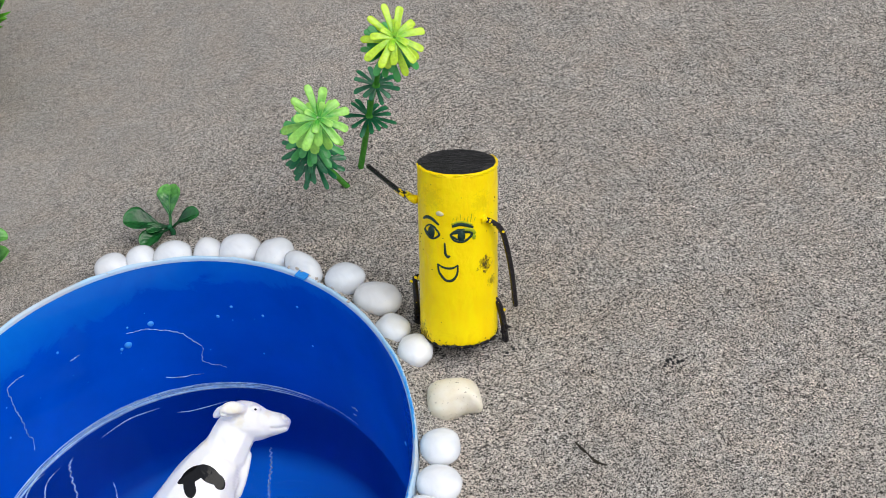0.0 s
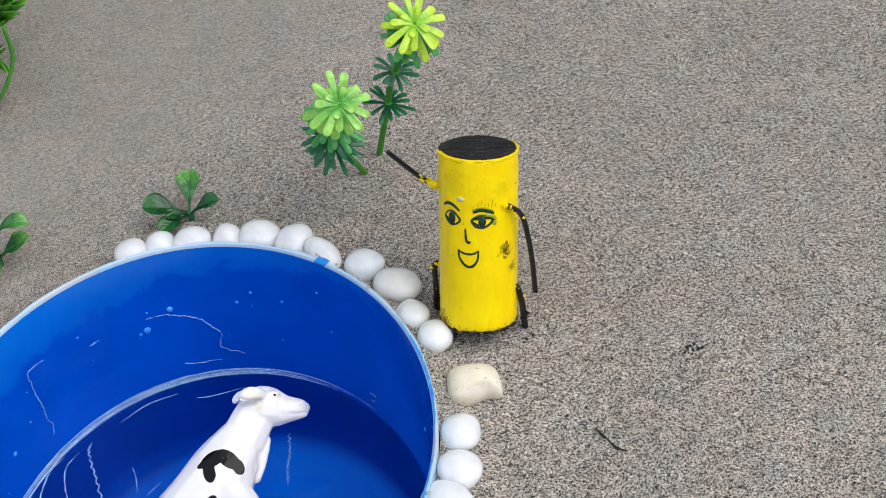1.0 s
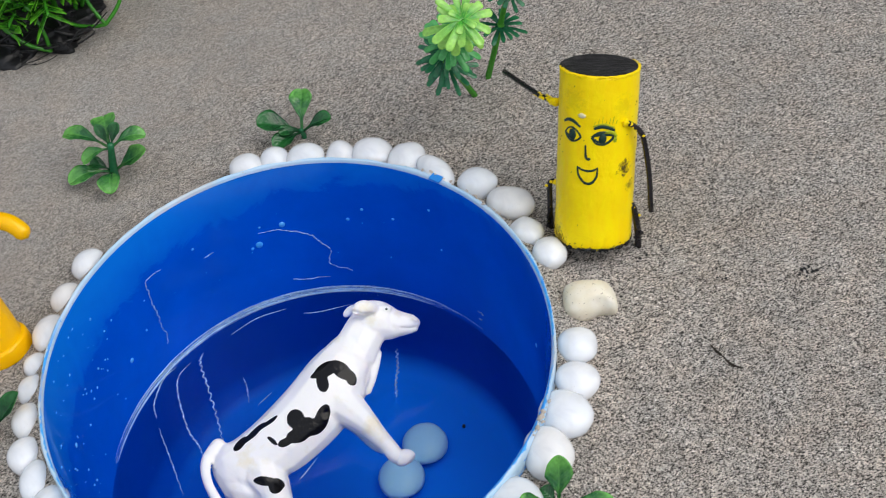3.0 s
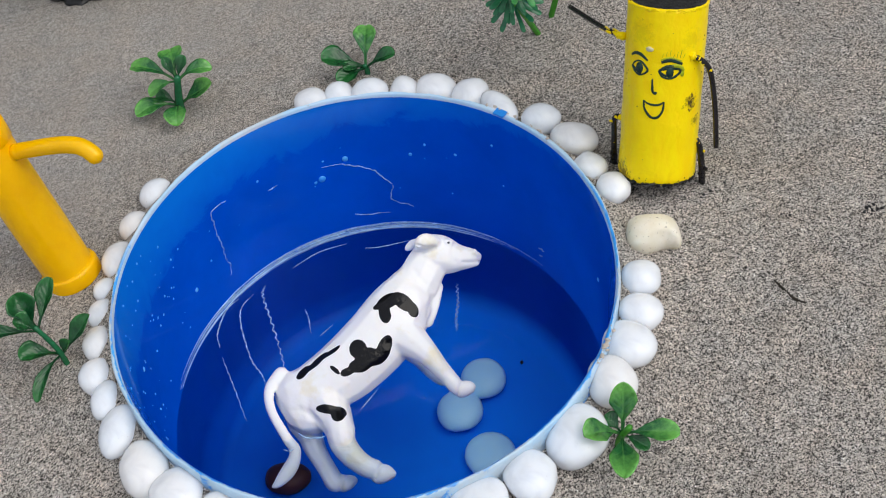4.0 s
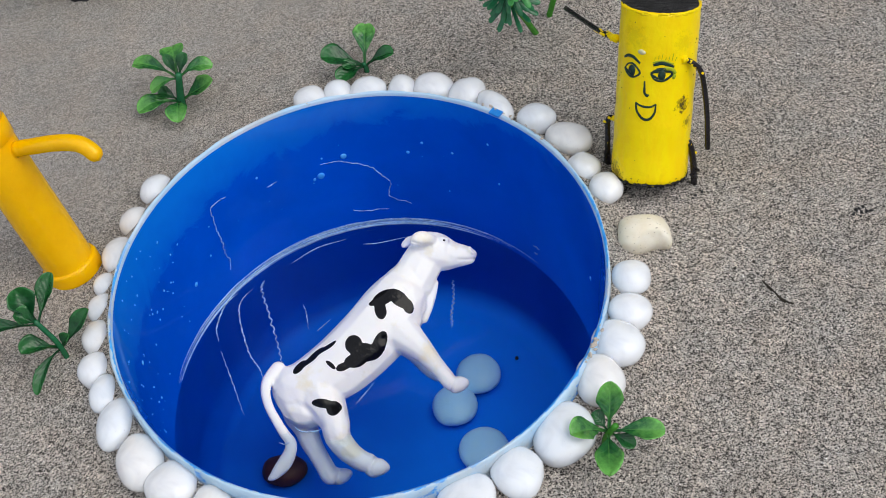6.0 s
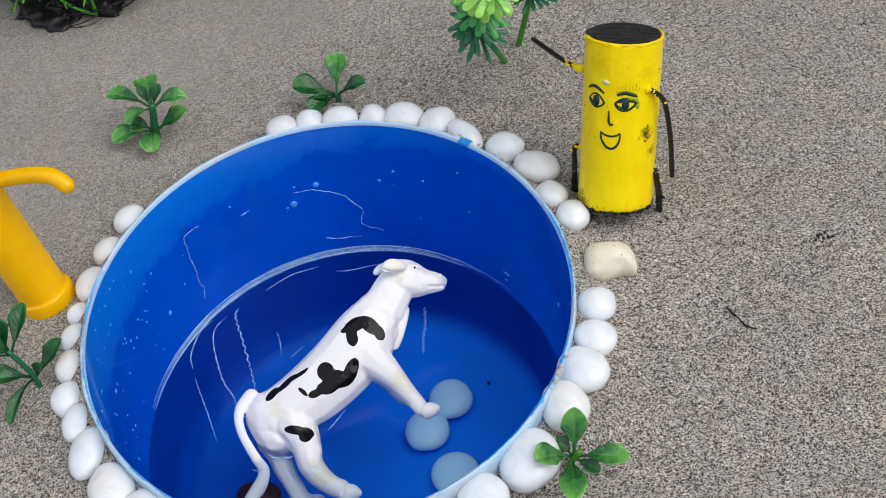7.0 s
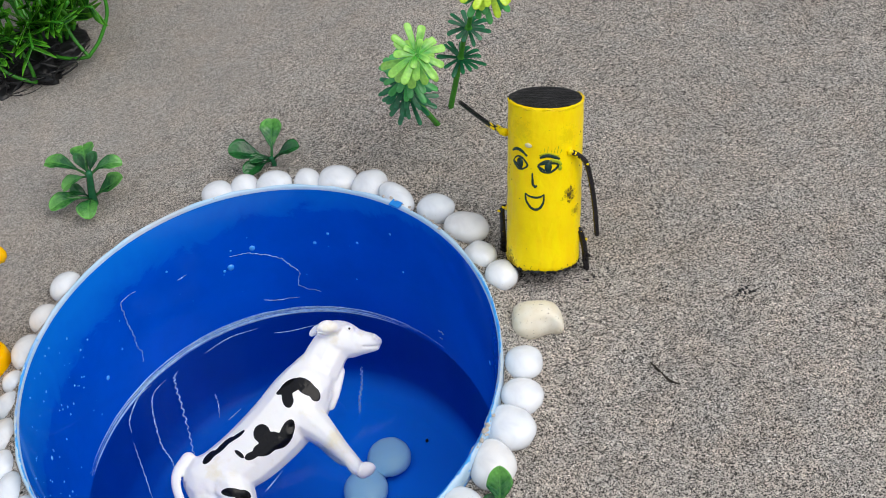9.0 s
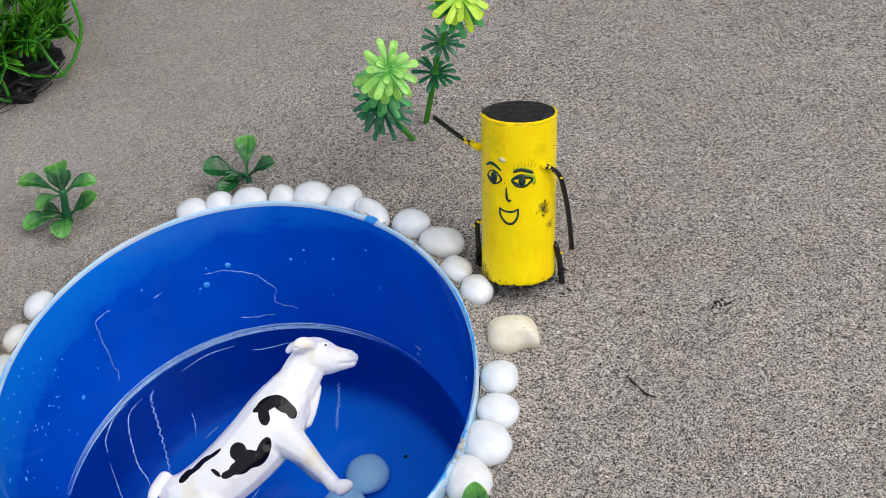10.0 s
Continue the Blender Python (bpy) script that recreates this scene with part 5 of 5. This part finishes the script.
# ---- whorled plastic water plants ----
def whorl(parent, p, d, count, length, width, tilt, droop, material, seed, name="whorl_leaf"):
    """Finger leaves round a stem point p with axis d; tilt: degrees from the axis."""
    rnd = random.Random(seed)
    d = Vector(d).normalized()
    e = d.orthogonal().normalized()
    g = d.cross(e)
    for k in range(count):
        a = (k + rnd.uniform(-0.22, 0.22)) / count * math.tau + seed
        out = e * math.cos(a) + g * math.sin(a)
        ti = radians(tilt + rnd.uniform(-13, 13))
        ln = length * rnd.uniform(0.78, 1.18)
        way = d * math.cos(ti) + out * math.sin(ti)
        p0 = Vector(p) + out * 0.0012
        p1 = p0 + way * ln * 0.55
        p2 = p0 + way * ln + (out * 0.25 - d) * ln * droop * rnd.uniform(0.4, 1.5) + e.cross(out) * ln * rnd.uniform(-0.12, 0.12)
        p2.z -= 0.20 * ln * rnd.random() * (1 if out.z < 0.3 else 0)
        bm = bmesh.new()
        leaf(bm, p0, p1, p2, width * rnd.uniform(0.78, 1.0), d + out * rnd.uniform(-0.2, 0.2), "strap", rnd.uniform(-0.1, 0.45), 0.0006, 10, 6)
        part(name, bm, material, parent)


def water_plant(pts, rows, label, rad=0.0023):
    base = Vector(pts[0])
    pl = empty("water_plant", base, label, "plant", "whorled water plants")
    line = [Vector(p) - base for p in pts]
    stem = stem_part(pl, [line[0] - (line[1] - line[0]).normalized() * 0.006] + line[:-1] + [line[-1] * 0.97 + line[-2] * 0.03 - Vector((0, 0, 0.002))], rad, rad * 0.6)
    fine = smooth_path(line, 10)
    for s, count, length, width, tilt, droop, mat_ in rows:
        k = min(int(s * (len(fine) - 1)), len(fine) - 2)
        d = fine[k + 1] - fine[max(k - 1, 0)]
        whorl(pl, fine[k], d, count, length, width, tilt, droop, mat_, s * 7 + count)
    for s, *_ in rows[:3]:
        k = min(int(s * (len(fine) - 1)), len(fine) - 2)
        bm = bmesh.new()
        bm.loops.layers.uv.verify()
        dd = (fine[k + 1] - fine[max(k - 1, 0)]).normalized()
        tube(bm, [fine[k] - dd * 0.002, fine[k], fine[k] + dd * 0.002], [rad * 0.8, rad * 1.45, rad * 0.8], 10)
        part("node", bm, STEM, stem)
    return pl


water_plant([(0.1485, 0.2320, 0.0005), (0.1577, 0.2240, 0.0409), (0.1625, 0.2200, 0.0629), (0.1663, 0.2170, 0.0737), (0.1692, 0.2070, 0.0937),
             (0.1757, 0.1900, 0.1174), (0.1786, 0.1780, 0.1321)],
            [(0.215, 14, 0.0150, 0.0018, 80, 0.10, DEEP), (0.50, 12, 0.0125, 0.0018, 84, 0.10, DEEP),
             (0.80, 9, 0.0165, 0.0022, 82, 0.10, MIDGREEN), (0.86, 8, 0.0165, 0.0025, 90, 0.2, MIDGREEN), (0.92, 8, 0.0155, 0.0025, 96, 0.30, YLIME), (0.995, 11, 0.0170, 0.0026, 78, 0.22, YLIME), (0.999, 4, 0.0090, 0.0021, 58, 0.1, YLIME)],
            "tall plastic water plant, green stem, yellow-lime flower-like top")
water_plant([(0.1358, 0.2146, 0.0010), (0.1276, 0.2050, 0.0229), (0.1194, 0.1920, 0.0432), (0.1157, 0.1780, 0.0622), (0.1176, 0.1600, 0.0835),
             (0.1206, 0.1420, 0.1040), (0.1244, 0.1220, 0.1263)],
            [(0.36, 14, 0.0150, 0.0018, 84, 0.10, DEEP), (0.47, 14, 0.0150, 0.0018, 82, 0.10, DEEP), (0.58, 14, 0.0150, 0.0018, 80, 0.10, DEEP), (0.69, 10, 0.0160, 0.0023, 80, 0.1, MIDGREEN),
             (0.80, 10, 0.0165, 0.0024, 82, 0.15, MIDGREEN), (0.91, 9, 0.0150, 0.0027, 95, 0.3, LIME), (0.995, 11, 0.0160, 0.0027, 78, 0.22, LIME), (0.999, 4, 0.0085, 0.0022, 58, 0.1, LIME)],
            "leaning plastic water plant with dense whorls and lime green top")


# ---- the bushy plastic grass ----
def grass_clump():
    cx, cy = -0.180, 0.411
    clump = empty("plastic_grass_clump", (cx, cy, 0.0), "bushy bright green plastic grass clump on a black root tangle", "plant")
    rnd = random.Random(11)
    for k in range(26):
        a = rnd.uniform(0, math.tau)
        r = rnd.uniform(0.0, 0.034)
        p = Vector((0.012 + r * math.cos(a) * 0.8, -0.034 + r * math.sin(a) * 0.5, 0.002))
        pts = [p]
        for j in range(5):
            p = p + Vector((rnd.uniform(-0.013, 0.015), rnd.uniform(-0.013, 0.009), rnd.uniform(-0.004, 0.009)))
            p.z = max(p.z, 0.0005)
            pts.append(p)
        bm = bmesh.new()
        line = smooth_path(pts, 4)
        w = rnd.choice((0.0004, 0.0006, 0.0009, 0.0016))
        tube(bm, line, [w * rnd.uniform(0.6, 1.3) for _ in line], 6, 0.7)
        part("root_strand", bm, TANGLE, clump, "black root strand")

    # crumpled black plastic round the roots
    bm = bmesh.new()
    bmesh.ops.create_icosphere(bm, subdivisions=5, radius=1.0)
    for v in bm.verts:
        q = v.co.normalized()
        f = 1 + 0.35 * noise.noise(q * 2.1) + 0.22 * abs(noise.noise(q * 5.3 + Vector((3, 1, 2)))) + 0.10 * abs(noise.noise(q * 12))
        v.co = (0.004 + q.x * 0.046 * f, -0.014 + q.y * 0.040 * f, max(-0.004, q.z * 0.017 * f))
    part("root_wrap", bm, TANGLE, clump, "crumpled black plastic round the roots")

    def frond(p, way, length, seed):
        rr = random.Random(seed)
        bm = bmesh.new()
        bm.loops.layers.uv.verify()
        pts = [Vector(p)]
        w = Vector(way).normalized()
        for j in range(7):
            w = (w + Vector((rr.uniform(-0.14, 0.14), rr.uniform(-0.14, 0.14), -0.15))).normalized()
            pts.append(pts[-1] + w * length / 7)
            pts[-1].z = max(pts[-1].z, 0.012)
        line = smooth_path(pts, 4)
        tube(bm, line, [0.0019 - 0.0008 * k / len(line) for k in range(len(line))], 6)
        st = part("frond", bm, STEM, clump)
        bm = bmesh.new()
        for k in range(9, len(line) - 1, 3):
            t = (line[k + 1] - line[k - 1]).normalized()
            for s in range(2):
                o = t.orthogonal().normalized()
                o.rotate(Matrix.Rotation(rr.uniform(0, math.tau), 3, t))
                ln = rr.uniform(0.016, 0.028)
                q = line[k] + (t * 0.85 + o * 0.6) * ln
                leaf(bm, line[k], line[k] + (t * 0.45 + o * 0.42) * ln, q, rr.uniform(0.0032, 0.0046), o.cross(t) + Vector((0, 0, 0.4)), "blade", 0.25, 0.0004, 6, 2)
        tagged(part("foliage", bm, GRASS, st, "pointed bright green leaflets"), kind="stuff")

    for k in range(46):
        a = rnd.uniform(0, math.tau)
        r = 0.042 * math.sqrt(rnd.random())
        p = (r * math.cos(a) * 1.0, r * math.sin(a) * 0.8, 0.010)
        out = 0.25 + 0.45 * rnd.random()
        lean = 0.8 if math.cos(a) > 0 else 1.0
        frond((p[0] + 0.016, p[1] + 0.008, p[2]), (math.cos(a) * out * lean, math.sin(a) * out, 1.0), rnd.uniform(0.055, 0.088), k + 50)
    # bare looping stems at the edge towards the tub
    for pts in (((0.030, -0.028, 0.016), (0.040, -0.034, 0.010), (0.054, -0.038, 0.008), (0.064, -0.040, 0.009)),
                ((0.064, -0.040, 0.009), (0.056, -0.034, 0.024), (0.052, -0.028, 0.042), (0.060, -0.026, 0.052)),
                ((0.064, -0.040, 0.009), (0.076, -0.034, 0.020), (0.086, -0.026, 0.038), (0.086, -0.020, 0.060)),
                ((0.022, -0.055, 0.004), (0.021, -0.052, 0.020), (0.016, -0.046, 0.034), (0.008, -0.040, 0.044)),
                ((0.022, -0.055, 0.004), (0.008, -0.056, 0.014), (-0.004, -0.052, 0.026), (-0.016, -0.044, 0.040))):
        bm = bmesh.new()
        bm.loops.layers.uv.verify()
        tube(bm, smooth_path(pts, 6), 0.0015, 8)
        part("loop_stem", bm, STEM, clump)


grass_clump()


# ---- loose bits on the sand ----
def crumbs(name, spots, material, label, category, z=None):
    for x, y, r in spots:
        bm = bmesh.new()
        pebble_mesh(bm, r, r * 0.75, r * 0.6, x * 900 + y * 300, 0.3, 0, 2)
        ob = link(name, bm, material)
        ob.matrix_world = pose(x, y, (sand_z(x, y) if z is None else z) + r * 0.25, 0, 0, x * 9000)
        tagged(ob, label, category, name.replace("_", " ") + "s")


bit = random.Random(4)
crumbs("dark_crumb", [(0.2885 + bit.gauss(0, 0.0038), 0.003 + bit.gauss(0, 0.0030), bit.uniform(0.0006, 0.0012)) for _ in range(13)] + [(0.2870, 0.0035, 0.0014), (0.2895, 0.0010, 0.0012), (0.2915, 0.0045, 0.0011), (0.2850, 0.0010, 0.0009), (0.2880, -0.0020, 0.0010),
                      (0.2017, 0.0349, 0.0012), (0.2060, 0.0365, 0.0012), (0.1995, 0.0330, 0.0009), (0.2156, 0.0413, 0.0009), (0.2440, 0.0075, 0.0010), (0.2395, 0.0090, 0.0009), (0.1362, 0.2192, 0.0012), (0.1375, 0.2200, 0.0009), (0.2062, -0.0580, 0.0006), (0.2080, -0.0605, 0.0006)],
       TANGLE, "tiny black crumb lying on the sand", "crumb")
crumbs("pale_crumb", [(0.1238, 0.1723, 0.0013), (0.1262, 0.1715, 0.0016), (0.1290, 0.1712, 0.0014), (0.1315, 0.1722, 0.0012), (-0.1800, -0.0420, 0.0016), (-0.1760, -0.0425, 0.0014),
                      (-0.1840, -0.0405, 0.0013), (-0.1730, -0.0400, 0.0017), (-0.1700, -0.0365, 0.0012), (0.2150, -0.0830, 0.0016), (0.2210, -0.0880, 0.0018), (0.2240, -0.0840, 0.0013), (0.2175, -0.0905, 0.0014), (0.1345, 0.1690, 0.0013), (0.1500, 0.2330, 0.0016), (0.1462, 0.2318, 0.0013), (0.3770, 0.2580, 0.0017), (0.3860, 0.2500, 0.0016)], SAND, "small clod of damp sand", "clod")


crumbs("dark_speck", [(0.0866, 0.0582, 0.0014)], TANGLE, "tiny black speck on the tub's bottom under water", "crumb", FLOOR_Z + 0.0006)
CRUST = paint_material("dry_sand_crust", (0.46, 0.40, 0.34), (0.64, 0.57, 0.50), 0.9, 700)
grit = random.Random(8)
crumbs("sand_clod", [((TX + 0.0024 + grit.gauss(0, 0.0008)) * math.cos(radians(a)), (TY + 0.0024 + grit.gauss(0, 0.0008)) * math.sin(radians(a)), grit.choice((0.0003, 0.0004, 0.0005, 0.0007, 0.0011)))
                     for a in [grit.gauss(-33.5, 2.0) for _ in range(44)] + [grit.uniform(22, 52) for _ in range(40)]],
       CRUST, "small pale clod of sand stuck on the rim", "clod", RIM_Z + 0.0010)


def twig():
    # dark strip put in for the shade in a groove of the sand
    bm = bmesh.new()
    pts = [(0.2205, -0.0384), (0.2235, -0.0440), (0.2262, -0.0496), (0.2295, -0.0545), (0.2326, -0.0576)]
    line = smooth_path([(x, y, sand_z(x, y) + 0.0010) for x, y in pts], 5)
    tube(bm, line, [0.0003 + 0.0006 * math.sin(math.pi * (k + 0.7) / (len(line) + 0.5)) * (1 + 0.5 * noise.noise((k * 0.8, 2.2, 0))) for k in range(len(line))], 7)
    tagged(link("twig", bm, GROOVE_SHADE), "thin dark strip for the shade in a sand groove", "twig")


GROOVE_SHADE = paint_material("groove_shade", (0.016, 0.013, 0.010), (0.05, 0.04, 0.03), 0.8, 700)
twig()


def grains():
    """Coarse sand grains lying proud of the surface."""
    rnd = np.random.default_rng(3)
    n = 110000
    x, y = rnd.uniform(-0.30, 0.56, n), rnd.uniform(-0.22, 0.58, n)
    k = np.hypot(x / TX, y / TY)
    ok = (k > 1.028) & (0.9 * y - x + rnd.uniform(0, 0.16, n) < 0.36)
    x, y = x[ok], y[ok]
    n = len(x)
    r = rnd.uniform(0.00022, 0.00055, n) * np.where(rnd.random(n) < 0.03, 1.5, 1.0)
    z = np.array([sand_z(a, b) for a, b in zip(x, y)]) + r * 0.2
    corner = np.array([(1, 0, 0), (0, 1, 0), (-1, 0, 0), (0, -1, 0), (0, 0, 1), (0, 0, -1)], float)
    a = rnd.uniform(0, math.tau, n)
    ca, sa = np.cos(a), np.sin(a)
    v = corner[None] * (r[:, None, None] * rnd.uniform(0.6, 1.3, (n, 6, 1)))
    v = np.stack([v[..., 0] * ca[:, None] - v[..., 1] * sa[:, None], v[..., 0] * sa[:, None] + v[..., 1] * ca[:, None], v[..., 2] * 0.8], -1)
    v += np.stack([x, y, z], -1)[:, None]
    tri = np.array([(0, 1, 4), (1, 2, 4), (2, 3, 4), (3, 0, 4), (1, 0, 5), (2, 1, 5), (3, 2, 5), (0, 3, 5)])
    fs = (tri[None] + (np.arange(n) * 6)[:, None, None]).reshape(-1, 3)
    me = bpy.data.meshes.new("sand_grains")
    me.from_pydata(v.reshape(-1, 3).tolist(), [], fs.tolist())
    me.materials.append(GRAIN)
    tagged(new("sand_grains", me), "loose coarse sand grains", "sand", kind="stuff")


grains()
